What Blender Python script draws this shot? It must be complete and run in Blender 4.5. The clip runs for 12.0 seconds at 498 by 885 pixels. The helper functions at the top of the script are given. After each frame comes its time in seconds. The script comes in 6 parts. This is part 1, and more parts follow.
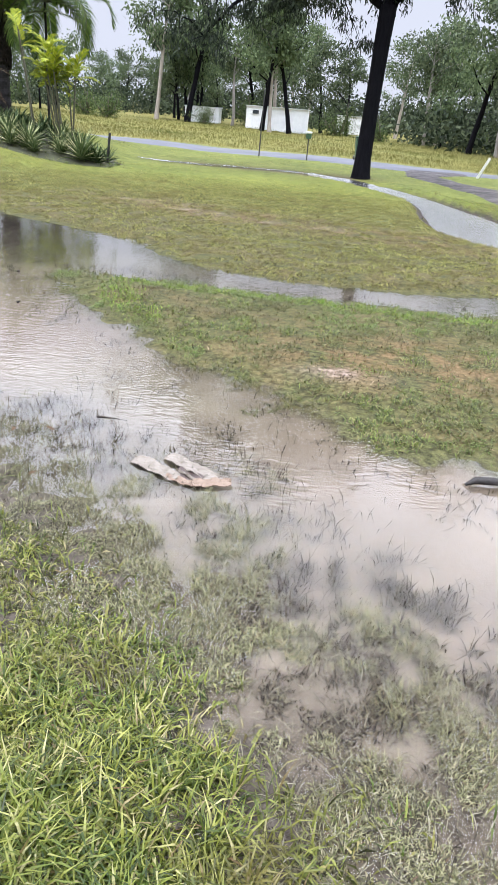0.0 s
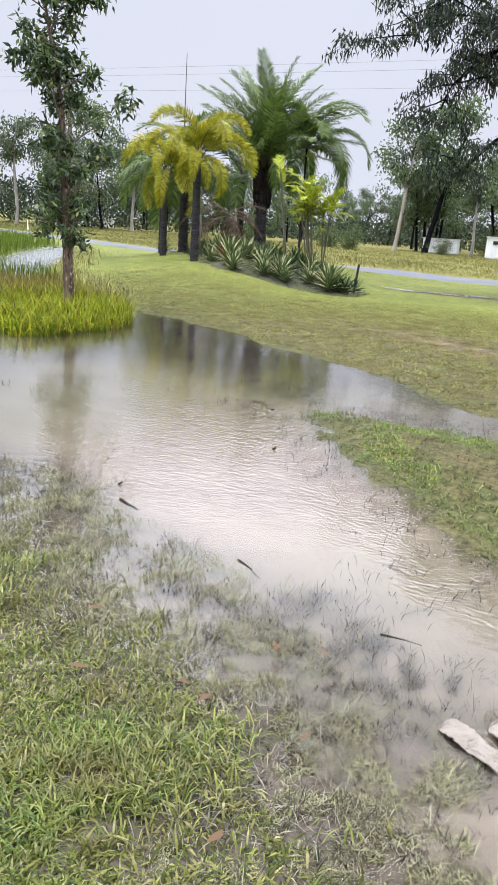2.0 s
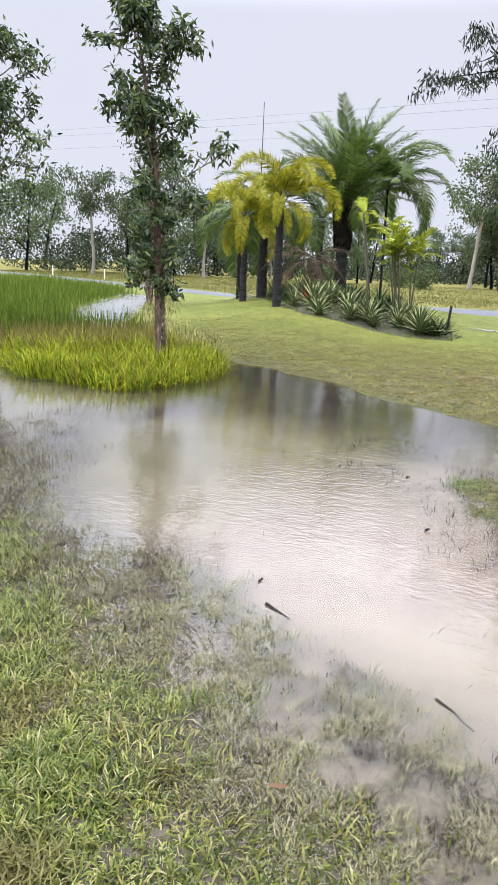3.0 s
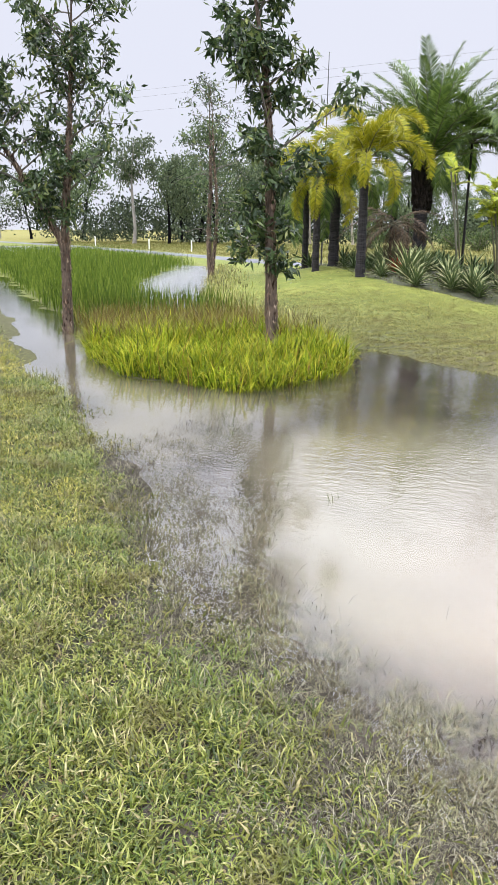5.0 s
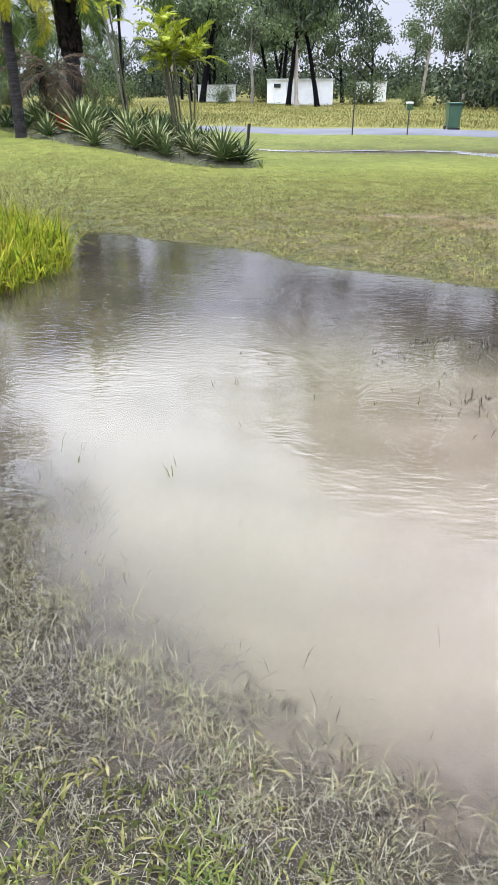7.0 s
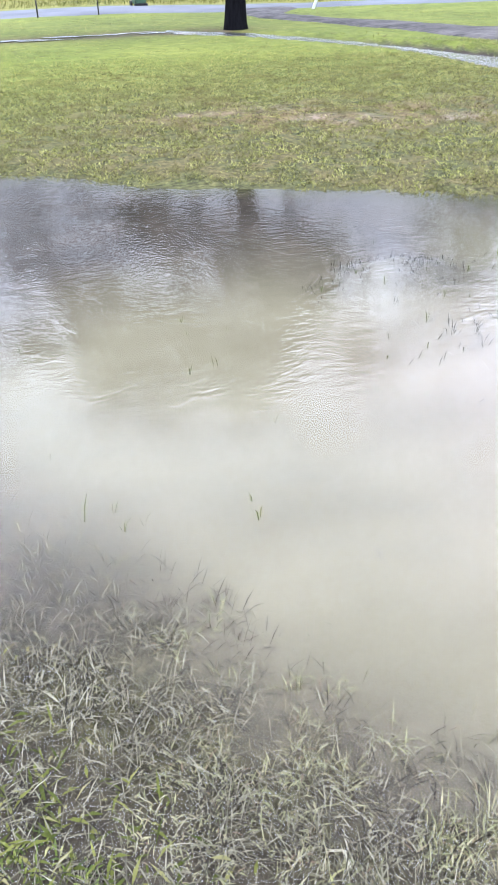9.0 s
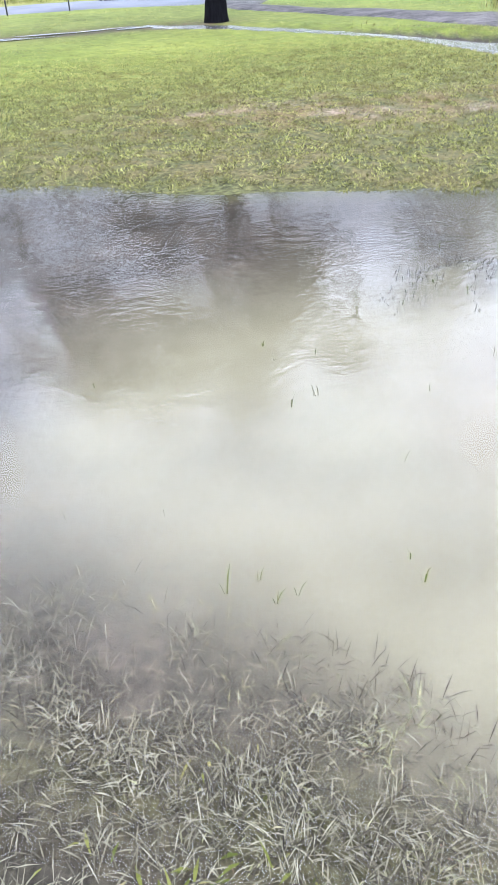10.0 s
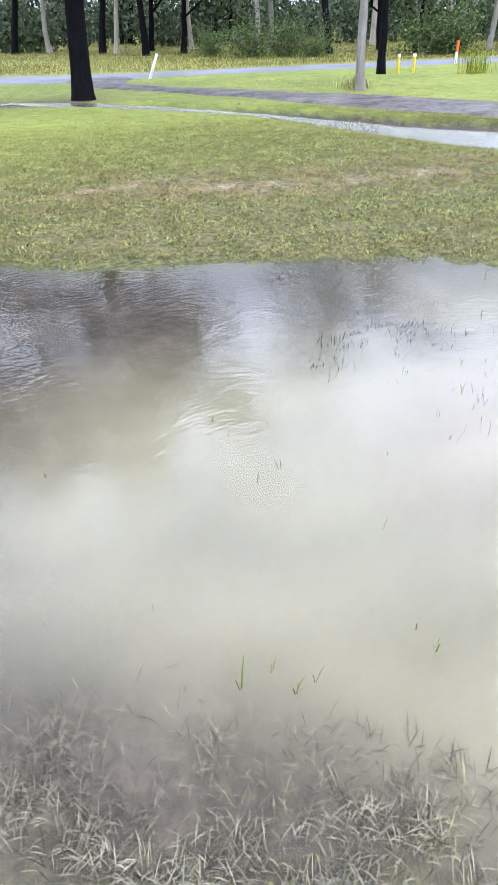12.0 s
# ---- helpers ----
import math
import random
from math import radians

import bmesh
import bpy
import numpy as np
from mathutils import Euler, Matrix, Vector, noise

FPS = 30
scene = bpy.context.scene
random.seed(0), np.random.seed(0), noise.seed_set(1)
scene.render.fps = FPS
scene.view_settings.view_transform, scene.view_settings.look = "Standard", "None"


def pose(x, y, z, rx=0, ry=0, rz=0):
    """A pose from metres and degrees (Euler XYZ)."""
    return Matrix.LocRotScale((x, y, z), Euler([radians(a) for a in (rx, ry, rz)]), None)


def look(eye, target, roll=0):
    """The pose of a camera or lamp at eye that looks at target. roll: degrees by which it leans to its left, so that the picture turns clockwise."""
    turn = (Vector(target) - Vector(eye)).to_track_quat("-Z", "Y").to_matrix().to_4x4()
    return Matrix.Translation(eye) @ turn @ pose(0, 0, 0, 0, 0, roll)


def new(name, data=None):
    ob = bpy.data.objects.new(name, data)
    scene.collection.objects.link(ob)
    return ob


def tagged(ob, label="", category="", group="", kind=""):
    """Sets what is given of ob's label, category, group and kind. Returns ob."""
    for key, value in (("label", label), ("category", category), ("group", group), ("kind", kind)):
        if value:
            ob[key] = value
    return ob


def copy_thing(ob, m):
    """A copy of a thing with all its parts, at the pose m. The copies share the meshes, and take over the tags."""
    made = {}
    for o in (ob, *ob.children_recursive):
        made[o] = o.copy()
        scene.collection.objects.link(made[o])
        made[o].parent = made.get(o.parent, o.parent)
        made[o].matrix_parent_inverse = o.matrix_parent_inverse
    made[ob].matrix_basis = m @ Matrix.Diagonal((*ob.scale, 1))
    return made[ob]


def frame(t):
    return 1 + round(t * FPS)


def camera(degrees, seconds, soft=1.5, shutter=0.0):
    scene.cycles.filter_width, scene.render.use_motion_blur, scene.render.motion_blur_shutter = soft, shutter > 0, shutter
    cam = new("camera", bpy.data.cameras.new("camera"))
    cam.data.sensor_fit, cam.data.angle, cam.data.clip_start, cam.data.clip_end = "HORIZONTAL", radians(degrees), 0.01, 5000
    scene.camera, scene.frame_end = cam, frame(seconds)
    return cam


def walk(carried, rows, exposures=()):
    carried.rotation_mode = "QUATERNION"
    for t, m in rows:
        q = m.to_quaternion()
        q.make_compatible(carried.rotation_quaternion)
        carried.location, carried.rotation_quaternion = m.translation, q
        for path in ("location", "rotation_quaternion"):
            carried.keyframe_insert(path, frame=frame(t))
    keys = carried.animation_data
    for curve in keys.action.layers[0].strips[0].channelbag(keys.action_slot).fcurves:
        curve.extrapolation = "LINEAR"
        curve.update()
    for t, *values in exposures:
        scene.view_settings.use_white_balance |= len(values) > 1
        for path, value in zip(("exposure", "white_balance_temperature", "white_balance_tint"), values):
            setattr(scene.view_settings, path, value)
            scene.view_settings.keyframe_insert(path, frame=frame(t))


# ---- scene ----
cam = camera(38.2, 12.0)
PATH = [
    (0, (0.533, 0.339, 1.604), (0.374, 2.148, 0.765), 4.7),
    (0.5, (0.431, 0.503, 1.591), (0.167, 2.341, 0.848), 5.4),
    (1, (0.386, 0.792, 1.593), (0.005, 2.643, 0.939), 7.2),
    (1.5, (0.219, 1.007, 1.605), (-0.362, 2.814, 0.975), 5.9),
    (2, (-0.137, 1.257, 1.576), (-0.897, 3.014, 0.999), 3.7),
    (2.5, (-0.518, 1.536, 1.574), (-1.371, 3.271, 1.064), 2.6),
    (3, (-0.902, 1.717, 1.581), (-1.846, 3.415, 1.104), 2.0),
    (3.5, (-1.318, 1.879, 1.595), (-2.355, 3.52, 1.114), 2.1),
    (3.7, (-1.487, 1.989, 1.571), (-2.56, 3.605, 1.087), 1.1),
    (5.3, (-2.981, 2.625, 1.627), (-3.954, 4.27, 1.036), 0.3),
    (5.5, (-3.123, 2.72, 1.615), (-4.048, 4.385, 1.005), 0.2),
    (6, (-3.437, 3.005, 1.595), (-4.179, 4.732, 0.913), -0.0),
    (6.5, (-3.709, 3.304, 1.563), (-4.173, 5.082, 0.775), -0.2),
    (7, (-3.937, 3.657, 1.512), (-4.104, 5.439, 0.621), -0.1),
    (7.5, (-4.189, 4.016, 1.477), (-4.088, 5.776, 0.531), 0.2),
    (7.7, (-4.374, 4.103, 1.512), (-4.157, 5.843, 0.55), -1.0),
    (9.3, (-5.245, 4.758, 1.569), (-4.713, 6.307, 0.42), -1.7),
    (9.5, (-5.322, 4.872, 1.572), (-4.785, 6.417, 0.421), -2.5),
    (10, (-5.522, 5.117, 1.57), (-4.954, 6.652, 0.421), -2.9),
    (10.5, (-5.685, 5.264, 1.57), (-5.066, 6.794, 0.441), -2.9),
    (11, (-5.804, 5.334, 1.572), (-5.107, 6.854, 0.474), -2.4),
    (11.5, (-5.792, 5.331, 1.602), (-4.995, 6.828, 0.542), -2.3),
    (12, (-5.789, 5.343, 1.611), (-4.884, 6.807, 0.593), -1.2),
]
EXPOSURES = [(0.0, 0.46, 6300, 10), (2.5, 0.42, 6500, 10), (5.5, 0.50, 6550, 10), (7.0, 0.46, 6250, 10), (9.2, 0.68, 5850, 9), (10.6, 0.76, 5850, 8), (12.0, 0.62, 5850, 8)]
walk(cam, [(t, look(eye, target, roll)) for t, eye, target, roll in PATH], EXPOSURES)

# brightness of the cloud deck near the horizon and overhead, and of the veiled sun
SKY_LOW, SKY_MID, SKY_HIGH, SUN = 0.60, 2.3, 5.1, 1.5
WAVE = 0.0038


# ---- the lie of the land ----
def smooth(a, b, v):
    s = np.clip((v - a) / (b - a), 0, 1)
    return s * s * (3 - 2 * s)


def seg_distance(poly, x, y, closed=True):
    best = np.full(np.shape(x), 1e9)
    n = len(poly)
    for i in range(n if closed else n - 1):
        (ax, ay), (bx, by) = poly[i], poly[(i + 1) % n]
        dx, dy = bx - ax, by - ay
        s = np.clip(((x - ax) * dx + (y - ay) * dy) / (dx * dx + dy * dy + 1e-12), 0, 1)
        best = np.minimum(best, np.hypot(x - ax - s * dx, y - ay - s * dy))
    return best


def signed(poly, x, y):
    """Distance to the edge of a polygon, positive inside it."""
    inside = np.zeros(np.shape(x), bool)
    n = len(poly)
    for i in range(n):
        (ax, ay), (bx, by) = poly[i], poly[(i + 1) % n]
        if ay != by:
            inside ^= ((ay > y) != (by > y)) & (x < (bx - ax) * (y - ay) / (by - ay) + ax)
    d = seg_distance(poly, x, y)
    return np.where(inside, d, -d)


def ripple(x, y, k, seed):
    """Cheap smooth noise in about -1..1 from a few crossed waves."""
    rng = np.random.RandomState(seed)
    out = np.zeros(np.shape(x))
    for i in range(7):
        a, f, p = rng.uniform(0, math.tau), k * rng.uniform(0.5, 1.8), rng.uniform(0, math.tau)
        out = out + np.sin((x * math.cos(a) + y * math.sin(a)) * f + p + 1.3 * np.sin(y * f * 0.37 + x * f * 0.21 + i))
    return out / 4.0


# shore lines of the flooded lawn
NEAR_SHORE = [(14, -0.5), (4, 0.5), (1.7, 1.35), (1.12, 1.64), (0.66, 1.88), (0.28, 2.04), (-0.16, 2.28), (-0.6, 2.62), (-1.2, 3.05), (-2.2, 3.55), (-3.4, 4.12),
              (-3.9, 4.42), (-4.56, 4.72), (-5.06, 5.12), (-5.94, 5.91), (-7.0, 6.6), (-9.88, 8.73), (-14, 11.6), (-25, 19.5), (-42, 31), (-70, 40)]
FAR_SHORE = [(-90, 52), (-60, 50), (-45, 47), (-30, 36.5), (-22, 29.5), (-19.3, 26), (-16.8, 22.2), (-15.4, 20.1), (-12.1, 15.3), (-9.8, 13.8), (-8.3, 12.5), (-7.1, 12.1), (-6.2, 11.85),
             (-5.3, 11.35), (-4.45, 10.9), (-3.95, 10.55), (-3.2, 10.15), (-2.4, 9.6), (-1.6, 9.0), (-0.95, 8.35), (-0.4, 7.98), (0.2, 7.8), (1.26, 7.88), (2.3, 8.06), (5, 8.4), (14, 8.6)]
NEAR_BANK = NEAR_SHORE + [(-200, 40), (-200, -200), (200, -200), (200, -0.5)]
FAR_LAWN = FAR_SHORE + [(900, 8.6), (900, 900), (-900, 900), (-900, 52)]
ISLAND = [(-1.95, 7.15), (-1.35, 7.35), (-0.45, 7.28), (0.24, 7.26), (0.94, 7.12), (1.5, 7.05), (2.1, 7.05), (4, 7.0), (14, 6.6), (14, 4.2), (3, 3.9), (1.52, 3.8), (1.0, 4.0),
          (0.55, 4.4), (0.2, 4.7), (-0.3, 4.95), (-0.75, 5.4), (-1.2, 5.95), (-1.65, 6.6)]
RUSH_BED = [(-11.4, 11.2), (-9.35, 9.25), (-8.3, 8.65), (-7.5, 8.7), (-6.7, 8.65), (-6.4, 9.4), (-6.25, 10.2), (-6.55, 11.0), (-7.0, 11.6), (-8.2, 12.4), (-9.8, 13.7), (-11.2, 14.6),
            (-11.9, 14.1), (-14.2, 15.6), (-16.6, 18.6), (-19.0, 22.4), (-21.2, 26.2), (-22.2, 29), (-30, 36), (-45, 46.5), (-60, 49), (-70, 41), (-42, 32.2), (-25, 20.6), (-14, 12.8)]
CHANNEL = [(-0.4, 24.9), (1.1, 23.3), (2.0, 21.4), (2.8, 19.3), (3.3, 17.2), (3.75, 15.3), (4.6, 13.6), (8, 10.9), (14, 10), (14, 8.9), (7, 9.1), (3.7, 10.7),
           (2.55, 12.5), (2.4, 14.3), (2.45, 15.5), (2.55, 16.8), (2.45, 18.1), (1.6, 20.4), (0.9, 22.3), (-0.5, 24.3)]
# where stirred-up silt clouds the water
PLUME = [(-4.6, 8.85), (-5.15, 8.45), (-5.6, 7.7), (-5.55, 6.95), (-5.2, 6.45), (-4.87, 6.05), (-4.55, 5.7), (-4.14, 5.25), (-3.75, 4.95), (-3.2, 4.85), (-2.6, 4.75), (-2.1, 4.4), (-1.5, 4.22), (-0.95, 4.25),
         (-0.5, 3.98), (0.06, 4.0), (0.7, 3.6), (1.1, 3.05), (1.35, 2.65), (3, 2.3), (14, 2.0), (14, 4.2), (3, 3.8), (1.52, 3.7), (0.55, 4.3), (-0.3, 4.9), (-1.2, 5.9), (-1.8, 7.1), (-2.2, 7.9), (-3.2, 8.6), (-4.0, 8.85)]
# the left arm, where bright sky reflection is painted in silt colour
ARM_GLARE = [(-5.9, 6.6), (-5.7, 7.6), (-6.2, 8.2), (-7.5, 8.7), (-9.3, 9.2), (-11.4, 11.1), (-14, 12.6), (-14, 11.7), (-10, 9.0), (-7.2, 6.9)]
# the strait behind the spit, lightened with silt colour for sky reflection
STRAIT_GLARE = [(-2.7, 8.3), (-2.3, 9.5), (-1.6, 8.9), (-0.9, 8.25), (0.2, 7.75), (2.3, 8.0), (14, 8.5), (14, 6.8), (2.1, 7.15), (-0.45, 7.35), (-1.9, 7.25)]
PUDDLES = [(-4.6, 23.9, 1.0, 0.22), (-2.3, 24.3, 1.3, 0.14), (-0.6, 23.9, 0.8, 0.12), (-3.4, 23.6, 0.7, 0.16)]
SHOALS = [(-2.85, 7.35, 0.35, 0.2), (-1.75, 7.75, 0.45, 0.22), (-2.45, 7.0, 0.2, 0.12), (-2.95, 8.35, 0.4, 0.2)]
CHANNEL_LEVEL = -0.10


def speckle(x, y, size, seed):
    """Value noise, 0 to 1, with grains of that size in metres."""
    table = np.random.RandomState(seed).uniform(0, 1, (257, 257))
    u, v = np.asarray(x) / size + 1000.3, np.asarray(y) / size + 1000.7
    i, j = np.floor(u).astype(int), np.floor(v).astype(int)
    a, b = u - i, v - j
    a, b, i, j = a * a * (3 - 2 * a), b * b * (3 - 2 * b), i % 256, j % 256
    return (table[i, j] * (1 - a) + table[i + 1, j] * a) * (1 - b) + (table[i, j + 1] * (1 - a) + table[i + 1, j + 1] * a) * b


def fall(x, y):
    """The lawn dips gently towards the road."""
    return -0.15 * smooth(13, 26, y) * smooth(-9, -4, x) - 0.12 * smooth(26, 38, y)


def bank_distance(x, y):
    """Distance up the near bank, which lies lower at the start of the walk."""
    return signed(NEAR_BANK, x, y) - 0.50 * smooth(0.05, 0.8, x)


def height(x, y):
    x, y = np.asarray(x, float), np.asarray(y, float)
    wob = 0.10 * ripple(x, y, 2.6, 3) + 0.05 * ripple(x, y, 9, 4)
    d = bank_distance(x, y) + wob * 1.2
    near = np.where(d > 0, np.minimum(0.05 * d, 0.10), np.maximum((0.028 + 0.030 * smooth(-5.0, -4.0, x) * smooth(-0.8, -2.4, x)) * d, -0.16))
    d = signed(FAR_LAWN, x, y) + wob * 0.7
    far = np.where(d > 0, 0.055 * smooth(0, 0.5, d) + 0.02 * smooth(0.5, 4, d), np.maximum(0.16 * d, -0.16))
    # the garden bed stands on a low rise
    far = far + 0.40 * smooth(0.8, 4.5, d) * smooth(-5.6, -9.0, x) * smooth(31, 26, y) * smooth(-18, -14, x)
    d = signed(ISLAND, x, y) + wob * 1.7
    isle = np.where(d > 0, 0.05 * smooth(0, 0.6, d), np.maximum(0.10 * d, -0.16))
    d = signed(RUSH_BED, x, y) + wob
    rush = np.where(d > 0, 0.02 * smooth(0, 0.5, d), np.maximum(0.2 * d, -0.16))
    h = np.maximum(np.maximum(near, far), np.maximum(isle, rush))
    for sx, sy, ax, ay in SHOALS:
        h = np.maximum(h, -0.16 + 0.14 * np.exp(-(((x - sx) / ax) ** 2 + ((y - sy) / ay) ** 2)))
    shallow = smooth(-0.075, -0.02, h) * smooth(0.06, 0.02, h) * (y < 9.6)
    h = h + 0.012 * ripple(x, y, 3.3, 5) * smooth(-0.2, 0.05, h) + fall(x, y) + 0.010 * shallow * ripple(x, y, 17, 6) * smooth(-4.8, -3.6, x)
    d = signed(CHANNEL, x, y) + wob * 0.6 + 0.12
    h = np.where(d > -0.6, np.minimum(h, CHANNEL_LEVEL + np.where(d > 0, -0.07 * smooth(0, 0.6, d), 0.28 * smooth(0, 0.6, -d))), h)
    return h

# ---- world and light: a bright, evenly overcast sky ----
world = bpy.data.worlds.new("overcast_sky")
scene.world = world
world.use_nodes = True
wn, wl = world.node_tree.nodes, world.node_tree.links
wn.clear()
w_out, w_bg = wn.new("ShaderNodeOutputWorld"), wn.new("ShaderNodeBackground")
w_sky = wn.new("ShaderNodeTexSky")
w_sky.sky_type, w_sky.sun_disc, w_sky.sun_elevation, w_sky.sun_rotation = "NISHITA", False, radians(55), radians(200)
w_co, w_sep = wn.new("ShaderNodeTexCoord"), wn.new("ShaderNodeSeparateXYZ")
w_rng = wn.new("ShaderNodeMapRange")
w_rng.interpolation_type = "SMOOTHSTEP"
w_rng.inputs[1].default_value, w_rng.inputs[2].default_value = 0.29, 0.42
w_rng.inputs[3].default_value, w_rng.inputs[4].default_value = SKY_LOW, SKY_MID
w_top = wn.new("ShaderNodeMapRange")
w_top.inputs[1].default_value, w_top.inputs[2].default_value = 0.42, 1.0
w_top.inputs[3].default_value, w_top.inputs[4].default_value = 0.0, SKY_HIGH - SKY_MID
w_add = wn.new("ShaderNodeMath")
w_noise = wn.new("ShaderNodeTexNoise")
w_noise.inputs["Scale"].default_value, w_noise.inputs["Detail"].default_value = 2.2, 4
w_cloud = wn.new("ShaderNodeMix")
w_cloud.data_type = "RGBA"
w_cloud.inputs[6].default_value, w_cloud.inputs[7].default_value = (0.93, 0.97, 1.14, 1), (1.01, 1.035, 1.18, 1)
w_mul = wn.new("ShaderNodeVectorMath")
w_mul.operation = "SCALE"
w_dim = wn.new("ShaderNodeVectorMath")
w_dim.operation = "SCALE"
w_dim.inputs["Scale"].default_value = 0.05
w_mix = wn.new("ShaderNodeMix")
w_mix.data_type = "RGBA"
w_mix.inputs[0].default_value = 0.96
wl.new(w_co.outputs["Generated"], w_sep.inputs[0])
wl.new(w_co.outputs["Generated"], w_noise.inputs["Vector"])
wl.new(w_sep.outputs["Z"], w_rng.inputs[0])
wl.new(w_noise.outputs[0], w_cloud.inputs[0])
wl.new(w_cloud.outputs[2], w_mul.inputs[0])
wl.new(w_sep.outputs["Z"], w_top.inputs[0])
wl.new(w_rng.outputs[0], w_add.inputs[0])
wl.new(w_top.outputs[0], w_add.inputs[1])
wl.new(w_add.outputs[0], w_mul.inputs["Scale"])
wl.new(w_sky.outputs[0], w_dim.inputs[0])
wl.new(w_dim.outputs[0], w_mix.inputs[6])
wl.new(w_mul.outputs[0], w_mix.inputs[7])
wl.new(w_mix.outputs[2], w_bg.inputs[0])
wl.new(w_bg.outputs[0], w_out.inputs[0])

sun = new("sun", bpy.data.lights.new("sun", "SUN"))
sun.data.energy, sun.data.angle, sun.data.color = SUN, radians(25), (1.0, 0.96, 0.9)
sun.matrix_world = look((0, 0, 30), (6, 14, 0))


# ---- materials ----
def nodes_of(name):
    m = bpy.data.materials.new(name)
    m.use_nodes = True
    n, l = m.node_tree.nodes, m.node_tree.links
    return m, n, l, n["Principled BSDF"]


def ramp(n, stops):
    r = n.new("ShaderNodeValToRGB")
    e = r.color_ramp.elements
    while len(e) < len(stops):
        e.new(0.5)
    for el, (p, c) in zip(e, stops):
        el.position, el.color = p, (*c, 1)
    return r


def noise_node(n, l, scale, detail=4.0, rough=0.55, coords=None, stretch=None):
    t = n.new("ShaderNodeTexNoise")
    t.inputs["Scale"].default_value, t.inputs["Detail"].default_value, t.inputs["Roughness"].default_value = scale, detail, rough
    if coords is None:
        coords = n.new("ShaderNodeTexCoord").outputs["Object"]
    if stretch:
        mp = n.new("ShaderNodeMapping")
        mp.inputs["Scale"].default_value = stretch
        l.new(coords, mp.inputs[0])
        coords = mp.outputs[0]
    l.new(coords, t.inputs["Vector"])
    return t


def mixed(n, l, fac, a, b, blend="MIX"):
    m = n.new("ShaderNodeMix")
    m.data_type, m.blend_type = "RGBA", blend
    for sock, v in ((0, fac), (6, a), (7, b)):
        if hasattr(v, "is_linked"):
            l.new(v, m.inputs[sock])
        elif isinstance(v, tuple):
            m.inputs[sock].default_value = (*v, 1)
        else:
            m.inputs[sock].default_value = v
    return m.outputs[2]


def bump(n, l, bsdf, height_out, strength=0.4, distance=0.02):
    b = n.new("ShaderNodeBump")
    b.inputs["Strength"].default_value, b.inputs["Distance"].default_value = strength, distance
    l.new(height_out, b.inputs["Height"])
    l.new(b.outputs[0], bsdf.inputs["Normal"])


def surface(name, dark, light, scale=6.0, rough=0.7, metal=0.0, relief=0.3, fine=60.0, stretch=None, distance=0.01, spec=0.5):
    """A plain material whose colour and gloss vary at two scales."""
    m, n, l, b = nodes_of(name)
    big, small = noise_node(n, l, scale, 5, stretch=stretch), noise_node(n, l, fine, 3, stretch=stretch)
    f = mixed(n, l, 0.4, big.outputs[0], small.outputs[0])
    r = ramp(n, [(0.32, dark), (0.68, light)])
    l.new(f, r.inputs[0])
    l.new(r.outputs[0], b.inputs["Base Color"])
    b.inputs["Roughness"].default_value, b.inputs["Metallic"].default_value = rough, metal
    b.inputs["Specular IOR Level"].default_value = spec
    if relief:
        bump(n, l, b, f, relief, distance)
    return m


def foliage(name, stops, rough=0.5, patch=0.0, patch_colour=(0.1, 0.1, 0.05), patch_scale=1.5, shine=0.12, worn=0.0, worn_colour=(0.06, 0.04, 0.02), worn_scale=2.2):
    """Leaves or blades: each one takes its own shade, with light passing through."""
    m, n, l, b = nodes_of(name)
    g = n.new("ShaderNodeNewGeometry")
    r = ramp(n, stops)
    l.new(g.outputs["Random Per Island"], r.inputs[0])
    col = r.outputs[0]
    if patch:
        t = noise_node(n, l, patch_scale, 3, coords=g.outputs["Position"])
        rr = ramp(n, [(0.42, (0, 0, 0)), (0.62, (patch, patch, patch))])
        l.new(t.outputs[0], rr.inputs[0])
        col = mixed(n, l, rr.outputs[0], col, patch_colour)
    if worn:
        t = noise_node(n, l, worn_scale, 4, coords=g.outputs["Position"])
        rr = ramp(n, [(0.50, (0, 0, 0)), (0.66, (worn, worn, worn))])
        l.new(t.outputs[0], rr.inputs[0])
        col = mixed(n, l, rr.outputs[0], col, worn_colour)
    l.new(col, b.inputs["Base Color"])
    b.inputs["Roughness"].default_value = rough
    b.inputs["Specular IOR Level"].default_value = shine
    t = n.new("ShaderNodeBsdfTranslucent")
    l.new(col, t.inputs[0])
    mx = n.new("ShaderNodeMixShader")
    mx.inputs[0].default_value = 0.28
    l.new(b.outputs[0], mx.inputs[1])
    l.new(t.outputs[0], mx.inputs[2])
    l.new(mx.outputs[0], n["Material Output"].inputs[0])
    return m


